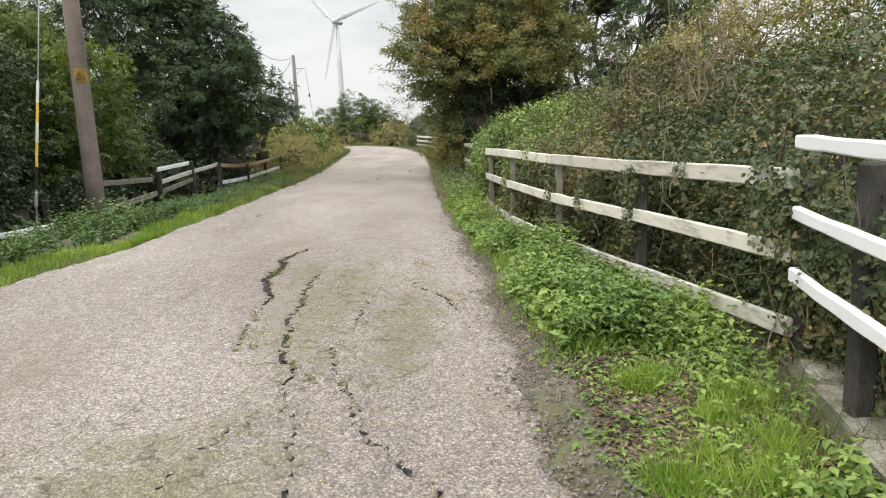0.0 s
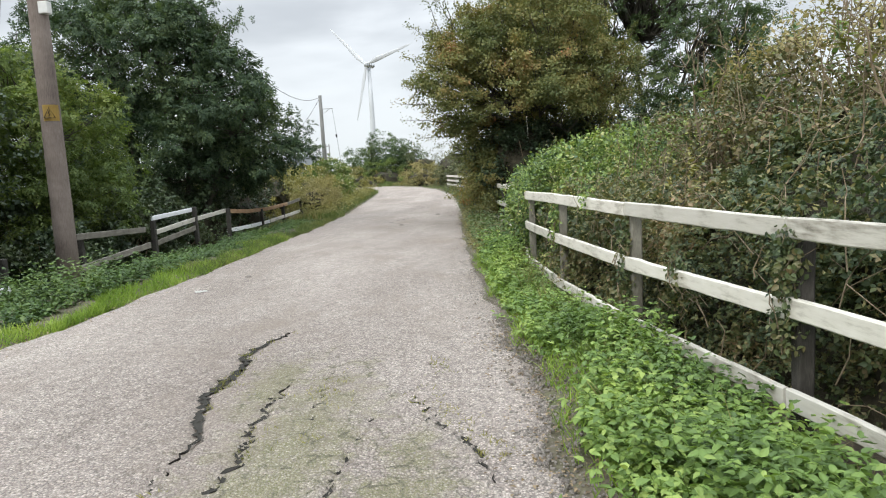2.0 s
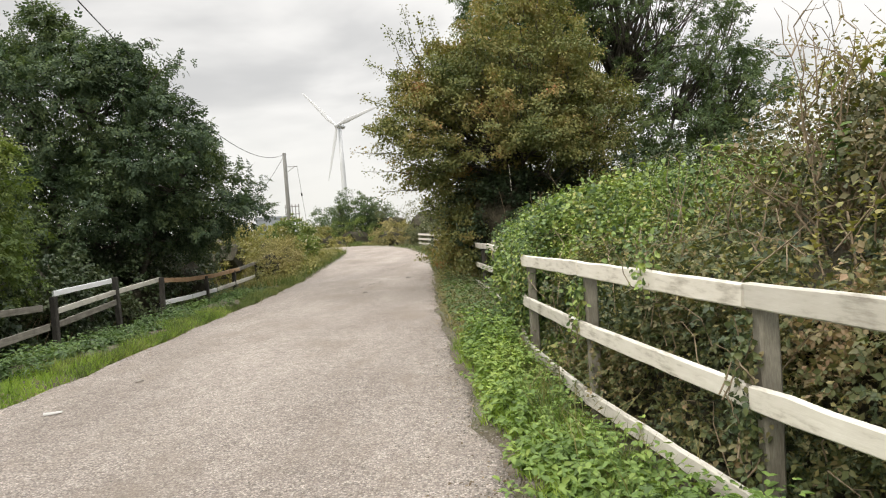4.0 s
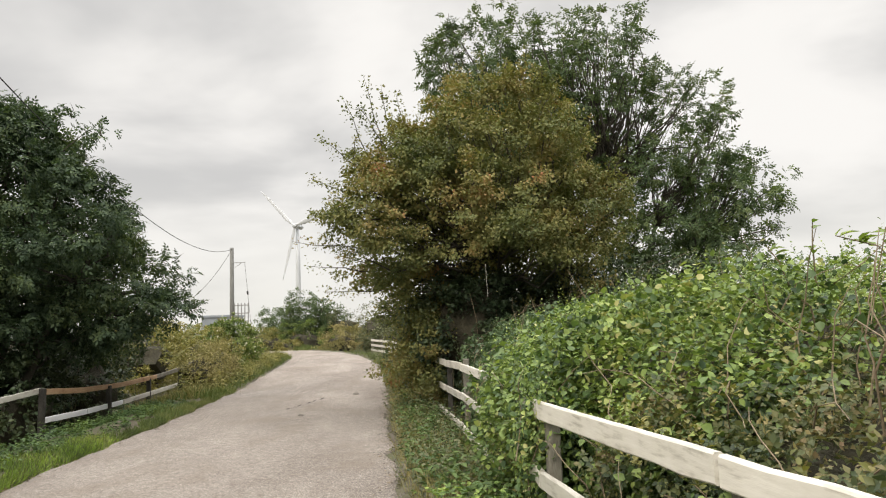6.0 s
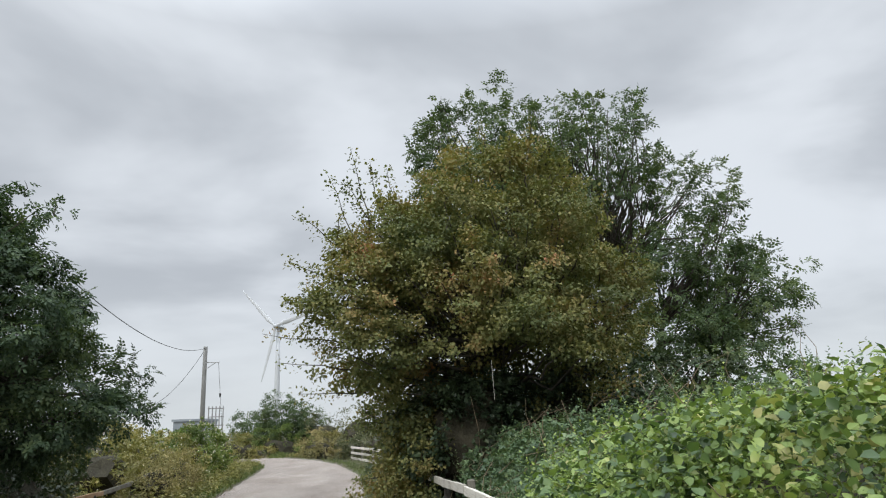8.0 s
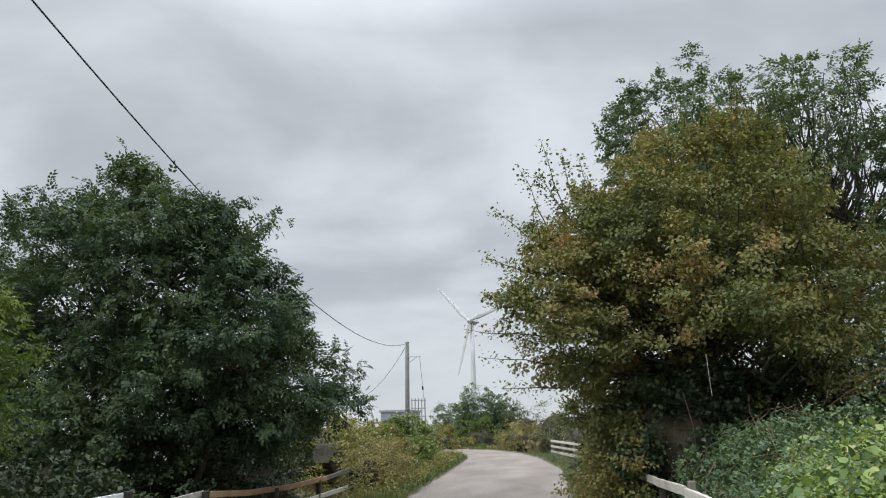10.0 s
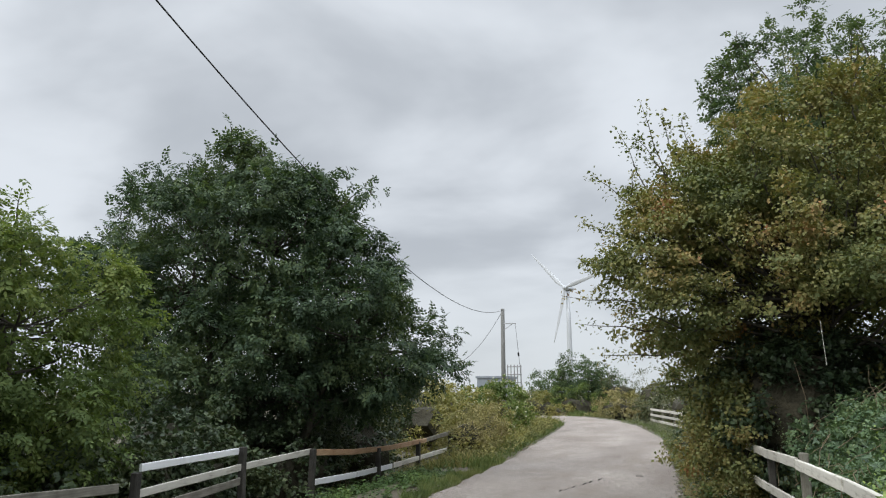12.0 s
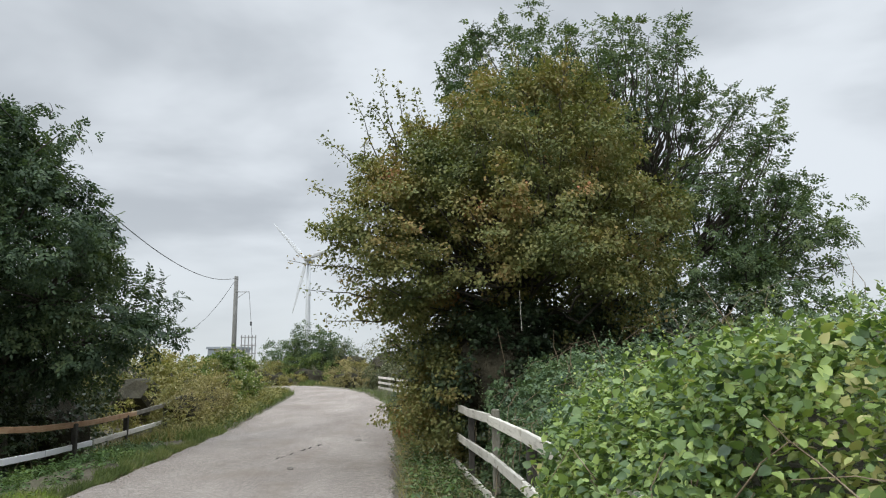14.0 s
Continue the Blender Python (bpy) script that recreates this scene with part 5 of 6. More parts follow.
def bank_section(y0, y1, mat, label, seed, n, size, shape, dry=0, tip_mat=None):
    t = thing("bramble_thicket", (float(fence_x((y0 + y1) / 2)) + 2, (y0 + y1) / 2, float(level((y0 + y1) / 2))), label, "bush")
    b = np.array(t.location)
    tip_mat = tip_mat or L_MIXED
    # solid inner mass, its dark colour standing in for shade between leaves
    ss, yl = np.linspace(0, 1, 44), np.linspace(y0, y1, max(6, int((y1 - y0) / 0.12)))
    sg, yg = np.meshgrid(ss, yl)
    p = bank_point(sg.ravel(), yg.ravel())
    e = 0.02
    tan = bank_point(np.clip(sg.ravel() + e, 0, 1), yg.ravel()) - bank_point(np.clip(sg.ravel() - e, 0, 1), yg.ravel())
    nrm = unit(np.column_stack([-tan[:, 2], np.zeros(len(p)), tan[:, 0]]))
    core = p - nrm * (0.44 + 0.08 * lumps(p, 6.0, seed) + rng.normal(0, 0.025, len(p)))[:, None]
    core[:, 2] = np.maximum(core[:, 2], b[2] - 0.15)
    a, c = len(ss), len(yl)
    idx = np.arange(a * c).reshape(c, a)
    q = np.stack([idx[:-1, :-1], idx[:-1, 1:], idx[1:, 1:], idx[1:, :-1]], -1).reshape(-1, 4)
    mesh_object("painted_shade_core", core - b, q, M_CORE, t, "solid dark filler coloured as the shade between the leaves")
    # leaves on rounded sprays over the skin, and a thinner fill between and below them
    sprays = int(n * 0.8 / 30)
    s = np.concatenate([rng.random(int(sprays * 0.62)) * 0.62, rng.random(sprays - int(sprays * 0.62))])
    y = rng.uniform(y0 - 0.2, y1 + 0.2, sprays)

    def skin(s_, y_):
        tan_ = bank_point(np.clip(s_ + e, 0, 1), y_) - bank_point(np.clip(s_ - e, 0, 1), y_)
        return bank_point(s_, y_), unit(np.column_stack([-tan_[:, 2], 0.0 * y_, tan_[:, 0]]))

    c0, n0 = skin(s, y)
    c0 = c0 - n0 * (0.22 + 0.24 * lumps(c0, 3.2, seed + 1) + 0.12 * rng.random(sprays))[:, None]
    wide = rng.uniform(0.2, 0.42, sprays) if shape is LEAF4 else rng.uniform(0.13, 0.32, sprays)
    k = np.repeat(np.arange(sprays), 30)
    d = unit(rand_dirs(len(k)) + 0.6 * n0[k] + np.array([0, 0, 0.4]))
    p = c0[k] + d * (wide[k] * (1 - 0.4 * rng.random(len(k)) ** 2))[:, None]
    fill = n - len(k)
    fp_, fn_ = skin(rng.random(fill), rng.uniform(y0 - 0.3, y1 + 0.3, fill))
    p = np.concatenate([p, fp_ - fn_ * (0.2 + 0.25 * rng.random(fill))[:, None]])
    nrm = np.concatenate([d, fn_])
    n = len(p)
    flat_ = 1.0 if shape is LEAF4 else 0.6
    along = nrm * 0.7 + rand_dirs(n) * 0.8 + np.array([-0.1, 0, -0.25])
    normal = nrm * 0.6 + rand_dirs(n) * 0.75 + np.array([-0.1, 0, flat_])
    L = size * rng.uniform(0.5, 1.4, n)
    v, f = scatter(shape, p - b, along, normal, L, L)
    mesh_object("foliage", v, f, mat, t)
    # dry bits, seed heads and old leaves caught among the green
    k = rng.choice(n, int(n * 0.22))
    v, f = scatter(LEAF2, p[k] + rng.normal(0, 0.035, (len(k), 3)) + nrm[k] * 0.03 - b, rand_dirs(len(k)), rand_dirs(len(k)), rng.uniform(0.02, 0.05, len(k)), 0.02)
    tagged(mesh_object("dry_litter", v, f, L_DRY if mat in (L_BRAMBLE, L_MIXED) else L_ROUGH, t, "dry brown bits"), kind="stuff")
    # leafy shoot tips standing out of the mound
    m, per = int((150 if tip_mat is L_TIP else 34) * (y1 - y0)), 9
    s0 = 0.3 + 0.65 * rng.random(m)
    root = bank_point(s0, rng.uniform(y0, y1, m))
    tip = np.column_stack([rng.normal(-0.03, 0.1, m), rng.normal(0, 0.1, m), 0.06 + 0.14 * rng.random(m) + 0.28 * rng.random(m) ** 4])
    q = np.tile(np.linspace(0.2, 1.0, per), m)
    sp = np.repeat(root, per, 0) + np.repeat(tip, per, 0) * q[:, None]
    ang = np.tile(np.arange(per) * 2.4, m) + np.repeat(rng.uniform(0, 6, m), per)
    sa = np.column_stack([np.cos(ang), np.sin(ang), 0.1 + 1.1 * q])
    L = (0.048 if tip_mat is L_TIP else 0.06) * (1.15 - 0.6 * q) * rng.uniform(0.7, 1.2, m * per)
    v, f = scatter(LEAF6, sp - b, sa, np.array([0, 0, 1.0]) + rand_dirs(m * per) * 0.4, L, L * 0.62)
    tagged(mesh_object("shoot_growth", v, f, tip_mat, t, "light young shoots"), kind="stuff")
    # arching canes and dead twigs
    g = ([], [])
    for k in range(int((14 if shape is LEAF4 else 60) * (y1 - y0) / 4)):
        sy, s0 = rng.uniform(y0, y1), rng.uniform(0.05, 0.75)
        st = bank_point(np.array([s0]), np.array([sy]))[0] - np.array([0.1, 0, 0.1])
        en = bank_point(np.array([min(1, s0 + rng.uniform(-0.1, 0.12))]), np.array([sy + rng.uniform(-0.9, 0.9)]))[0] + rng.normal(0, 0.08, 3) + np.array([-0.05, 0, 0.06])
        tube(g, bent(st, en, 6, 0.03, 0.12) - b, np.linspace(0.0042, 0.002, 6), 4)
    for k in range(dry):
        sy, s0 = rng.uniform(y0, y1), rng.uniform(0.45, 0.95)
        st = bank_point(np.array([s0]), np.array([sy]))[0] - np.array([0, 0, 0.2])
        en = st + np.array([rng.normal(0, 0.2), rng.normal(0, 0.2), rng.uniform(0.4, 0.85)])
        tube(g, bent(st, en, 5, 0.03) - b, np.linspace(0.006, 0.002, 5), 4)
    tagged(geo_object("cane_tangle", g, M_TWIG, t, "thin brown canes and twigs"), kind="stuff")
    return t


bank_section(0.6, 4.2, L_BRAMBLE, "dense bramble bank with dull green and browning leaves behind the fence", 201, 12000, 0.062, TRIFOLIATE, 25)
bank_section(4.2, 7.6, L_BRAMBLE, "dense bramble bank with dull green and browning leaves behind the fence", 202, 19000, 0.06, TRIFOLIATE, 70, L_MIXED)
bank_section(7.6, 12.0, L_MIXED, "bramble bank with mixed green, yellow and brown leaves behind the fence", 203, 22000, 0.06, TRIFOLIATE, 80, L_YELLOW)
bank_section(11.8, 16.0, L_FRESH, "mound of fresh light green bramble spilling over the fence", 204, 50000, 0.049, LEAF4, 4, L_TIP)
bank_section(15.8, 20.5, L_TEAL, "lower bramble bank with a few reddened leaves beside the fence", 205, 16000, 0.085, TRIFOLIATE, 8, L_TEAL)


thicket("dead_bramble", (3.0, 9.0, 0.8), 4, [((3.0, 8.2, 1.6), (0.9, 1.1, 0.6)), ((3.1, 10.0, 1.6), (0.95, 1.2, 0.6))], L_BROWN,
        "half-dead brown bramble stems standing above the green bank", 207, 15000, 0.04, 0.7, spread=0.14, stems_n=160, upright=0.3, core=0.2)


def sapling(x, y, z0, z1, mat, label, seed, n=90, size=0.1):
    t = thing("sapling", (x, y, z0), label, "sapling")
    r = np.random.default_rng(seed)
    g = ([], [])
    ends = [np.array([r.normal(0, 0.12), r.normal(0, 0.12), z1 - z0])] + [np.array([r.normal(0, 0.4), r.normal(0, 0.4), (z1 - z0) * r.uniform(0.5, 0.9)]) for _ in range(4)]
    pts, out = [], []
    for e in ends:
        line = bent((0, 0, 0), e, 6, 0.04)
        tube(g, line, np.linspace(0.012, 0.003, 6), 5)
        q = r.uniform(0.35, 1.0, n // 5)
        k = q * 5
        i = np.clip(k.astype(int), 0, 4)
        pts.append(line[i] + (line[i + 1] - line[i]) * (k - i)[:, None])
        out.append(np.column_stack([r.normal(0, 1, n // 5), r.normal(0, 1, n // 5), np.full(n // 5, 0.5)]))
    geo_object("stem", g, M_TWIG, t)
    pts, out = np.concatenate(pts), unit(np.concatenate(out))
    L = size * r.uniform(0.6, 1.3, len(pts))
    v, f = scatter(LEAF6, pts, out, rand_dirs(len(pts)) * 0.4 + np.array([0, 0, 1]), L, L * 0.45)
    mesh_object("foliage", v, f, mat, t)
    return t


for i, (x, y, z0, z1, mat) in enumerate((
        (3.4, 8.8, 1.5, 2.85, L_FRESH), (4.0, 10.5, 1.4, 2.8, L_FRESH), (3.5, 12.0, 1.3, 2.45, L_TIP), (2.9, 12.6, 1.2, 2.15, L_TIP), (3.0, 10.0, 1.4, 2.5, L_YELLOW),
        (2.4, 8.4, 1.3, 2.2, L_FRESH), (2.6, 9.6, 1.3, 2.2, L_FRESH), (4.4, 9.0, 1.5, 3.1, L_TIP), (3.1, 7.2, 1.5, 2.7, L_YELLOW), (3.4, 6.2, 1.5, 2.8, L_FRESH))):
    sapling(x, y, z0, z1, mat, "thin upright sapling with yellow-green leaves above the brambles", 300 + i)
make_tree("dry_shrub", (4.0, 9.7, 0.5), [(0, 0, 2.2), (0.6, 0.5, 2.0), (-0.6, 0.3, 2.1)], [((4.0, 9.9, 2.3), (1.1, 1.8, 0.7))], L_DRY, "half-bare shrub with dry straw-brown leaves and seed heads", "bush", 81, clumps=110, per=60,
          spread=0.22, size=0.05, aspect=0.7, stem_r=0.018, limb_n=50, bark=M_TWIG)
make_tree("sallow_bush", (6.6, 8.0, -0.2), [(0, 0, 3.2), (0.6, 0.4, 3.0), (-0.7, 0.5, 3.0)], [((5.6, 7.6, 2.9), (1.9, 2.4, 1.5)), ((7.4, 10.2, 3.0), (2.2, 2.6, 1.7)), ((6.6, 5.4, 2.8), (2.2, 2.4, 1.6))],
          L_YELLOW, "yellow-green bush rising behind the bramble bank", "bush", 82, clumps=420, per=50, spread=0.24, size=0.08, aspect=0.5, stem_r=0.06, limb_n=140)
thicket("bramble_thicket", (8.5, 14, -0.2), 8, [((8.0, 12, 0.6), (2.4, 4.0, 1.7)), ((8.5, 18, 0.5), (3.0, 4.0, 1.6)), ((5.5, 20, 0.4), (2.5, 3.0, 1.6)), ((11, 23, 0.4), (4, 4, 1.7))], L_BRAMBLE, "wide bramble scrub behind the hedge", 206, 14000, 0.11, 0.75)


# ---- verges ----
def nettles(name, mat, label, stems, hmin, hmax, size, levels=6, shape=LEAF4):
    keep = lumps(stems, 2.6, 77) + rng.normal(0, 0.35, len(stems)) > -0.45
    stems = stems[keep]
    n = len(stems)
    h = rng.uniform(hmin, hmax, n) * np.clip(0.85 + 0.55 * lumps(stems, 2.1, 78), 0.35, 1.6)
    lean = rng.normal(0, 0.12, (n, 2))
    P_, A_, N_, S_ = [], [], [], []
    for k in range(levels):
        q = (k + 1) / levels
        for side in (0, 1, 2, 3):
            ang = rng.uniform(0, 6.28, n) if side == 0 else ang + 1.57
            if side > 1 and k % 2:
                continue
            d = np.column_stack([np.cos(ang), np.sin(ang), rng.normal(-0.15, 0.25, n) + 0.5 * (q > 0.9)])
            P_.append(np.column_stack([stems[:, 0] + lean[:, 0] * q, stems[:, 1] + lean[:, 1] * q, stems[:, 2] + h * q]))
            A_.append(d); N_.append(np.column_stack([rng.normal(0, 0.25, n), rng.normal(0, 0.25, n), np.ones(n)]))
            S_.append(size * rng.uniform(0.5, 1.4, n) * (1.1 - 0.5 * q))
    s = np.concatenate(S_)
    v, f = scatter(shape, np.concatenate(P_), np.concatenate(A_), np.concatenate(N_), s, s * 0.7)
    ob = mesh_object(name, v, f, mat)
    return tagged(ob, label, "nettles", kind="stuff")


def grass(name, mat, label, at, lmin, lmax, width, lean=0.5):
    n = len(at)
    d = np.column_stack([rng.normal(0, lean, n), rng.normal(0, lean, n), np.ones(n)])
    nn = np.column_stack([rng.normal(0, 1, n), rng.normal(0, 1, n), np.zeros(n)])
    v, f = scatter(BLADE, at, d, nn, rng.uniform(lmin, lmax, n), width)
    ob = mesh_object(name, v, f, mat)
    return tagged(ob, label, "grass", kind="stuff")


def on_ground(x, y):
    return np.column_stack([x, y, ground_z(x, y)])


def band_r(n, y0, y1, a, b):
    y = rng.uniform(y0, y1, n)
    return on_ground(edge_r(y) + a + (fence_x(y) + b - edge_r(y) - a) * rng.random(n), y)


def strip_l(n, y0, y1):
    y = rng.uniform(y0, y1, n)
    wide = 0.35 + 0.25 * np.sin(y * 1.1) + 0.2 * np.sin(y * 2.9 + 1)
    return on_ground(edge_l(y) + 0.06 - np.maximum(0.15, wide) * rng.random(n) ** 1.2, y)


def band_l(n, y0, y1, a, b):
    y = rng.uniform(y0, y1, n)
    return on_ground(edge_l(y) - a - (b - a) * rng.random(n), y)


st = np.concatenate([band_r(1700, 4.2, 8.0, 0.2, -0.1), band_r(1500, 7.5, 13.0, 0.15, -0.15)])
nettles("nettles", L_NETTLE, "bright green nettles along the foot of the fence", st, 0.12, 0.36, 0.065)
st = band_r(420, 13.0, 24.0, 0.2, 0.05)
nettles("nettles", L_NETTLE_DARK, "dull green nettles below the fence", st, 0.2, 0.5, 0.09)
st = band_r(110, 1.2, 4.4, 0.6, -0.3)
nettles("nettles", L_NETTLE, "young nettles and weeds by the concrete edging", st, 0.05, 0.16, 0.05, 4)
y = rng.uniform(0.6, 2.5, 90)
nettles("nettles", L_NETTLE, "pale green nettles against the edging", on_ground(1.5 + 0.2 * (y - 2.5) + rng.normal(0, 0.1, 90), y), 0.1, 0.28, 0.055, 6)
c = band_r(24, 2.4, 6.5, 0.3, -0.45)
k = (24 * rng.random(9000) ** 1.8).astype(int)
at = c[k] + np.column_stack([rng.normal(0, 0.06, 9000), rng.normal(0, 0.07, 9000), np.zeros(9000)])
at[:, 2] = ground_z(at[:, 0], at[:, 1])
grass("grass_tufts", L_GRASS, "bright green grass tufts on the verge", at, 0.04, 0.14, 0.006)
grass("grass_tufts", L_GRASS, "short green grass along the lane edge", band_r(9000, 4, 14, 0.05, -0.2), 0.05, 0.16, 0.007)
grass("grass_tufts", L_ROUGH, "long grass growing through the nettles", band_r(1200, 4.2, 13, 0.3, -0.2), 0.12, 0.34, 0.007)
grass("dry_grass", L_DRY, "dead stalks among the nettles", band_r(250, 4.2, 13, 0.3, 0.0), 0.2, 0.5, 0.006)
grass("dry_grass", L_DRY, "dry straw-coloured grass below the hawthorn", band_r(7000, 13, 30, 0.05, 0.3), 0.08, 0.35, 0.008)

grass("grass_tufts", L_GRASS, "bright green mown strip beside the lane", strip_l(13000, 3, 20), 0.05, 0.15, 0.01)
grass("grass_tufts", L_ROUGH, "rough dull green grass beside the lane", strip_l(11000, 13, 32), 0.05, 0.18, 0.012)
grass("grass_tufts", L_ROUGH, "rough green grass on the far verge", band_l(10000, 28, 60, 0.0, 2.2), 0.1, 0.32, 0.025)
grass("dry_grass", L_DRY, "rough straw-coloured grass on the far verge", band_l(9000, 28, 60, 0.5, 2.8), 0.1, 0.4, 0.025)
st = band_l(1500, 4, 12.5, 0.4, 2.3)
nettles("nettles", L_NETTLE_DARK, "green nettles between grass and broken fence", st, 0.18, 0.46, 0.075, 7, LEAF2)
st = band_l(1300, 12.5, 27, 0.4, 1.7)
nettles("nettles", L_NETTLE_DARK, "low dull green nettles along the broken fence", st, 0.08, 0.24, 0.075, 5, LEAF2)
st = band_l(1300, 31, 56, 0.15, 2.2)
nettles("weeds", L_YELLOW, "tall yellowing weeds on the far verge", st, 0.25, 0.75, 0.12, 5, LEAF2)
st = band_r(800, 13.5, 32, 0.0, 0.35)
nettles("weeds", L_FAR, "tall dull brown-green weeds at the foot of the hedge", st, 0.25, 0.85, 0.045, 10, LEAF2)
st = band_r(1100, 31, 62, 0.1, 0.4)
nettles("weeds", L_FAR, "dull brown weeds below the far fence", st, 0.15, 0.6, 0.1, 5, LEAF2)
grass("grass_tufts", L_ROUGH, "rough grass below the far hedge", band_r(7000, 30, 62, 0.0, 0.6), 0.08, 0.3, 0.02)
# grass and moss tufts rooted in the cracks
at = []
for line, wid, n in zip(CRACK_LINES, CRACK_WIDTH, (130, 150, 30, 100, 90, 60, 60, 10, 40, 70, 60, 0, 110)):
    k = rng.integers(0, len(line), n)
    q = line[k] + np.array([0.07, 0.0]) + rng.normal(0, 0.06, (n, 2))
    at.append(q[lumps(np.column_stack([q, 0 * q[:, 0]]), 5.0, 91) > -0.05])
at = np.repeat(np.concatenate(at), 5, 0)
at = at + rng.normal(0, 0.014, at.shape)
grass("grass_tufts", L_YELLOW, "short yellow-green grass and moss growing in the cracks", np.column_stack([at, road_z(at[:, 0], at[:, 1]) - 0.006]), 0.012, 0.045, 0.006, 0.9)
y = rng.uniform(66, 74, 9000)
grass("dry_grass", L_ROUGH, "rough grass at the bend", on_ground(rng.uniform(-9, 1, 9000), 73.5 + rng.normal(0, 1.2, 9000)), 0.15, 0.6, 0.05)

# fallen leaves and grit on the lane's edge
n = 2600
y = np.concatenate([rng.uniform(1.5, 9, 1500), rng.uniform(9, 30, 1100)])
x = edge_r(y) - np.abs(rng.normal(0, 0.22, n)) + 0.15
z = np.where(x < edge_r(y) - 0.02, road_z(x, y) + 0.012, ground_z(x, y) + 0.015)
v, f = scatter(LEAF2, np.column_stack([x, y, z]), rand_dirs(n) * np.array([1, 1, 0.15]), rand_dirs(n) * 0.25 + np.array([0, 0, 1]), rng.uniform(0.012, 0.04, n), 0.016)
tagged(mesh_object("fallen_leaves", v, f, M_LITTER), "dry brown fallen leaves along the lane edge", "leaves", kind="stuff")
n = 2400
y = rng.uniform(5, 40, n)
x = edge_l(y) + rng.normal(0, 0.16, n)
z = np.where(x > edge_l(y) + 0.02, road_z(x, y) + 0.012, ground_z(x, y) + 0.02)
v, f = scatter(LEAF2, np.column_stack([x, y, z]), rand_dirs(n) * np.array([1, 1, 0.2]), rand_dirs(n) * 0.3 + np.array([0, 0, 1]), rng.uniform(0.015, 0.05, n), 0.018)
tagged(mesh_object("fallen_leaves", v, f, M_LITTER), "brown dead leaves and dirt along the grass edge", "leaves", kind="stuff")
n = 6500
y = rng.uniform(1.4, 4.6, n)
x = edge_r(y) + rng.uniform(0.2, 1.2, n)
v, f = scatter(LEAF2, np.column_stack([x, y, ground_z(x, y) + 0.015]), rand_dirs(n) * np.array([1, 1, 0.25]), rand_dirs(n) * 0.4 + np.array([0, 0, 1]), rng.uniform(0.02, 0.06, n), 0.018)
tagged(mesh_object("fallen_leaves", v, f, M_LITTER), "brown dead leaves and bits on the bare verge", "leaves", kind="stuff")


def pebbles(name, at, rmin, rmax, label):
    """Small broken stones, each a squashed and jittered block."""
    tv = np.array([(-1, -1, -1), (1, -1, -1), (1, 1, -1), (-1, 1, -1), (-1, -1, 1), (1, -1, 1), (1, 1, 1), (-1, 1, 1)]) * 0.58
    tf = np.array([(0, 1, 5, 4), (1, 2, 6, 5), (2, 3, 7, 6), (3, 0, 4, 7), (4, 5, 6, 7)])
    n = len(at)
    s = rng.uniform(rmin, rmax, n)[:, None, None] * np.array([1, 1, 0.6])
    a = rng.uniform(0, 6.28, n)
    vv = tv[None] + rng.normal(0, 0.16, (n, 8, 3))
    cx = vv[..., 0] * np.cos(a)[:, None] - vv[..., 1] * np.sin(a)[:, None]
    cy = vv[..., 0] * np.sin(a)[:, None] + vv[..., 1] * np.cos(a)[:, None]
    vv = np.stack([cx, cy, vv[..., 2]], -1) * s + at[:, None, :]
    f = tf[None] + (np.arange(n) * 8)[:, None, None]
    return tagged(mesh_object(name, vv.reshape(-1, 3), f.reshape(-1, 4), M_STONE), label, "gravel", kind="stuff")


n = 2600
y = rng.uniform(1.4, 12, n)
x = np.where(rng.random(n) < 0.6, edge_r(y) - np.abs(rng.normal(0, 0.25, n)) + 0.1, rng.uniform(-4.2, 0.3, n))
pebbles("grit", np.column_stack([x, y, road_z(x, y) + 0.003]), 0.003, 0.011, "loose grit and small stones on the lane")
y = np.concatenate([rng.uniform(1.2, 9, 3200), rng.uniform(9, 26, 1300)])
x = edge_r(y) + rng.normal(0.03, 0.11, len(y))
z = np.where(x < edge_r(y) - 0.02, road_z(x, y), ground_z(x, y)) + 0.003
pebbles("grit", np.column_stack([x, y, z]), 0.004, 0.015, "crumbled asphalt and grit along the broken lane edge")
# low weeds, bits and gravel on the bare verge
n = 700
y = rng.uniform(1.3, 5.0, n)
nettles("weeds", L_NETTLE, "small rosettes of bright weeds on the bare verge", on_ground(edge_r(y) + 0.15 + 1.0 * rng.random(n), y), 0.015, 0.07, 0.036, 3)
y = rng.uniform(1.2, 5.0, 2200)
x = edge_r(y) + rng.uniform(-0.1, 1.3, 2200)
pebbles("grit", np.column_stack([x, y, ground_z(x, y) + 0.004]), 0.004, 0.014, "grey gravel on the bare verge")
x, y = np.array([-2.0, -1.2, -3.3]), np.array([22.5, 28.0, 12.5])
for xx_, yy_, s in zip(x, y, (0.05, 0.07, 0.04, 0.05)):
    bm = bmesh.new()
    bmesh.ops.create_icosphere(bm, subdivisions=2, radius=s)
    for v_ in bm.verts:
        v_.co = Vector((v_.co.x * 1.2, v_.co.y, v_.co.z * 0.55)) * (1 + rand.gauss(0, 0.08))
    ob = part("stone", bm, M_STONE, None)
    ob.location = (xx_, yy_, float(road_z(xx_, yy_)) + s * 0.2)
    tagged(ob, "small loose stone lying on the asphalt lane", "stone")

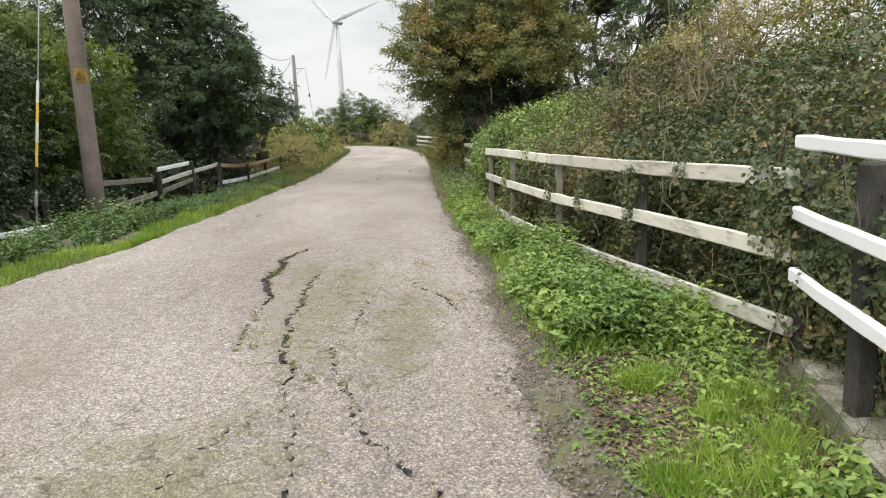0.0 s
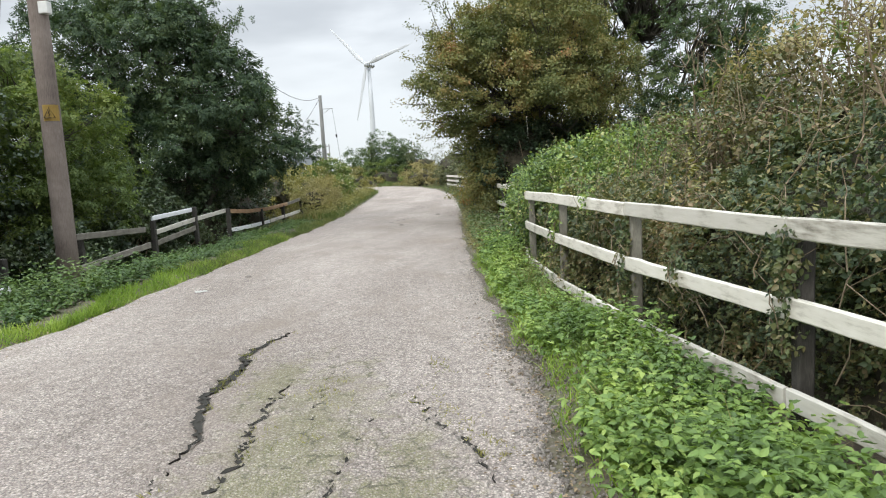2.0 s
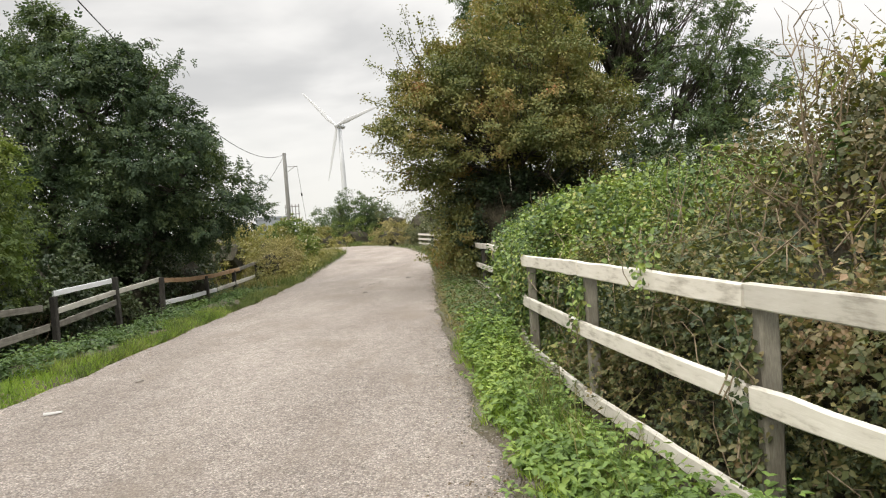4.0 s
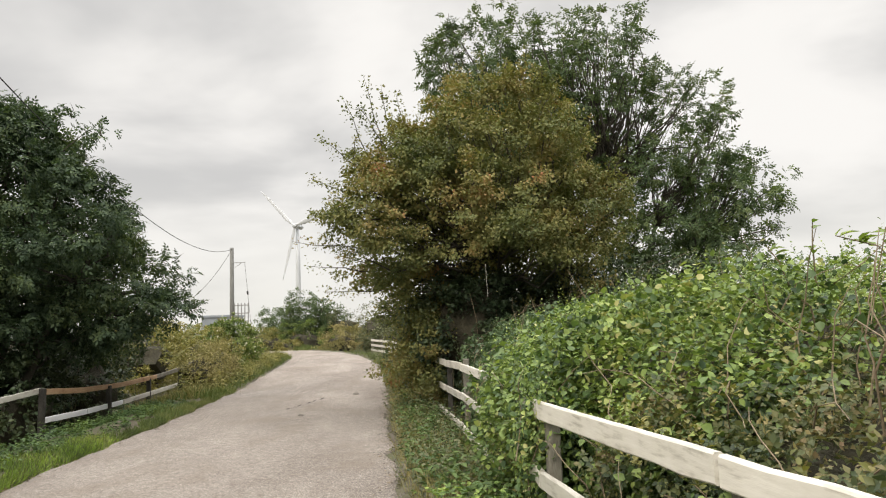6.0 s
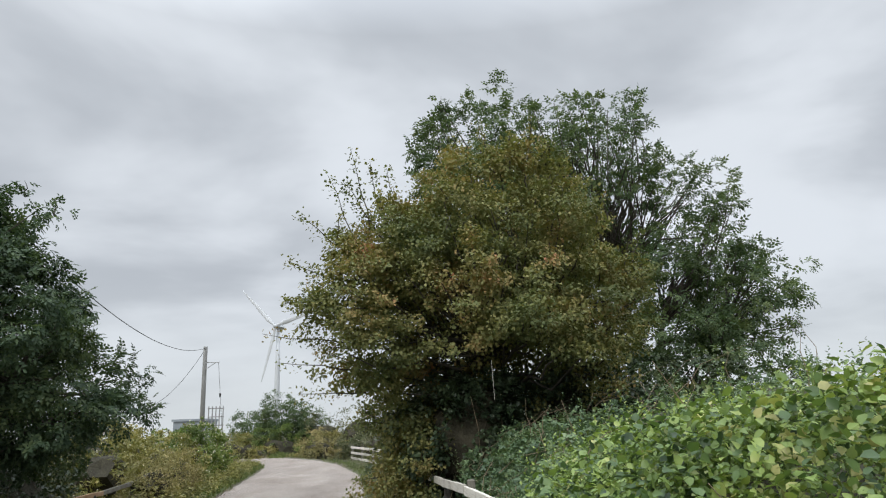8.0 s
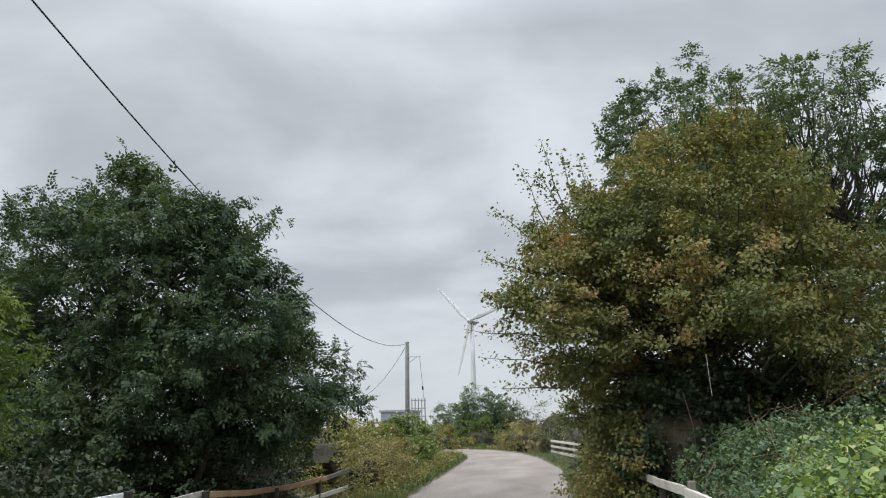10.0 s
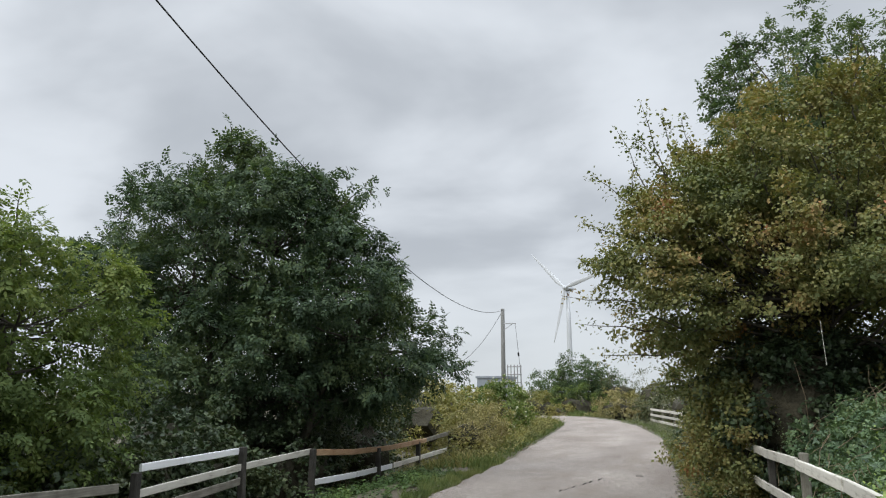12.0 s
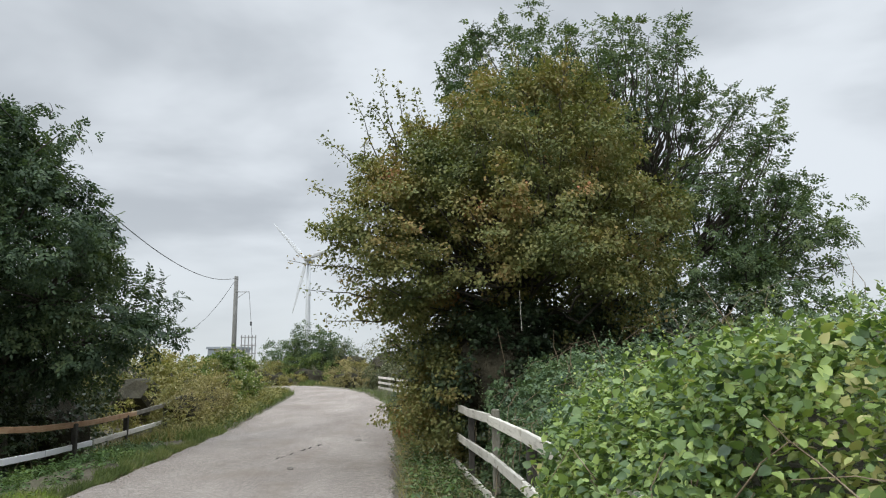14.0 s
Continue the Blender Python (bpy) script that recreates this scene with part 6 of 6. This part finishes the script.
# ivy and bramble shoots hanging on the fence
for i, (y, z, r, n) in enumerate(((3.35, 0.7, 0.3, 1100), (2.95, 0.35, 0.3, 900), (3.72, 0.95, 0.24, 700), (3.75, 0.2, 0.24, 700), (2.7, 0.8, 0.22, 500), (3.78, 0.42, 0.3, 800), (3.5, 0.25, 0.24, 500), (3.05, 0.45, 0.32, 900), (3.0, 0.85, 0.22, 420), (2.75, 0.2, 0.2, 400), (2.5, 0.45, 0.3, 700), (8.25, 0.4, 0.16, 300), (10.35, 0.8, 0.13, 220), (5.1, 1.1, 0.14, 120), (7.3, 0.65, 0.12, 120), (9.2, 1.12, 0.16, 160), (6.05, 0.9, 0.16, 420), (6.05, 0.55, 0.15, 320), (3.95, 1.0, 0.26, 900), (8.25, 0.75, 0.14, 260), (12.6, 0.95, 0.3, 700), (12.9, 0.6, 0.25, 500), (3.7, 0.75, 0.2, 350), (10.4, 0.6, 0.12, 160))):
    x = float(fence_x(y)) + (0.12 if y < 3.9 and z < 0.6 else 0.0) if y > 3.7 else 1.84 - 0.2 * (3.0 - y) + (0.2 if z < 0.5 else 0.05)
    t = thing("ivy_clump", (x, y, z), "trailing ivy and bramble leaves clinging to the fence", "ivy", "ivy on the fence")
    p = unit(rng.normal(size=(n, 3))) * rng.random((n, 1)) ** 0.6 * np.array([r * 0.6, r, r * 1.5])
    L = 0.034 * rng.uniform(0.6, 1.4, n)
    v, f = scatter(LEAF4, p, rand_dirs(n) + np.array([-0.3, 0, -0.5]), rand_dirs(n) * 0.6 + np.array([-0.7, -0.3, 0.5]), L, L * 0.8)
    mesh_object("foliage", v, f, L_BRAMBLE if y < 9 else L_FRESH, t)
    g = ([], [])
    for k in range(5):
        tube(g, bent(rng.normal(0, r * 0.3, 3) - np.array([0, 0, r]), rng.normal(0, r * 0.5, 3) + np.array([0, 0, r]), 5, 0.02), np.linspace(0.005, 0.002, 5), 4)
    tagged(geo_object("vine", g, M_TWIG, t), kind="stuff")

tagged(geo_object("hanging_cord", tube(([], []), [(1.5, 19.7, 2.5), (1.51, 19.7, 2.2), (1.52, 19.7, 1.95)], [0.003] * 3, 5), M_RAIL, None), "pale cord hanging from the hawthorn branches", "cord")

# bare forked elder stems above the brambles
def bare_stems(x, y, z, h, seed, label="bare forked pale stems standing out of the brambles"):
    t = thing("bare_shrub", (x, y, z), label, "shrub")
    r = np.random.default_rng(seed)
    for k in range(4):
        g = ([], [])
        d = np.array([r.normal(0, 0.25), r.normal(0, 0.25), 1.0]) * h * r.uniform(0.6, 1.0)
        line = bent((0, 0, -0.2), d, 6, 0.03)
        tube(g, line, np.linspace(0.009, 0.003, 6), 5)
        for j_ in range(6):
            i_ = int(r.integers(1, 6))
            e = line[i_] + np.array([r.normal(0, 0.22), r.normal(0, 0.22), r.uniform(0.1, 0.4)]) * h
            tube(g, bent(line[i_], e, 4, 0.02), np.linspace(0.0045, 0.0015, 4), 4)
        geo_object("stem", g, M_TWIG, t)
    return t


for k, (x, y, z, h) in enumerate(((2.75, 8.3, 1.75, 0.8), (3.1, 7.4, 1.9, 0.9), (2.4, 9.6, 1.7, 0.8), (3.6, 9.0, 2.0, 1.0), (2.3, 6.2, 1.75, 0.7), (3.3, 10.8, 1.7, 1.2), (3.9, 11.6, 1.8, 1.1))):
    bare_stems(x, y, z, h, 500 + k)
bm = box_bm(0.15, 0.055, 0.012, bevel=0.004)
for v_ in bm.verts:
    v_.co.z += rand.gauss(0, 0.004)
scrap = part("plastic_scrap", bm, M_PORCELAIN, None)
scrap.matrix_basis = pose(-3.55, 11.3, float(road_z(-3.55, 11.3)) + 0.012, 0, 0, 25)
tagged(scrap, "flat white scrap of plastic lying on the asphalt", "litter")

# rough grass in the open ground on both sides
n = 9000
x = np.concatenate([rng.uniform(-14, -8, n // 2), rng.uniform(4, 12, n - n // 2)])
y = rng.uniform(-6, 9, n)
grass("grass_tufts", L_ROUGH, "rough grass on the open ground beside the lane", on_ground(x, y), 0.1, 0.35, 0.02)
st = band_l(500, -6, 5, 0.3, 2.6)
nettles("nettles", L_NETTLE_DARK, "dark green nettles on the verge", st, 0.12, 0.36, 0.085, 4, LEAF2)

n = 90
y = rng.uniform(3.2, 4.8, n)
nettles("nettles", L_NETTLE, "pale nettle shoots in front of the concrete edging", on_ground(1.38 + 0.42 * rng.random(n) + 0.12 * (y - 4), y), 0.12, 0.34, 0.05, 6)
n = 700
y = rng.uniform(2.6, 4.8, n)
x = 1.3 + 0.65 * rng.random(n)
grass("grass_tufts", L_ROUGH, "thin dull grass by the concrete edging", on_ground(x, y), 0.05, 0.2, 0.006)
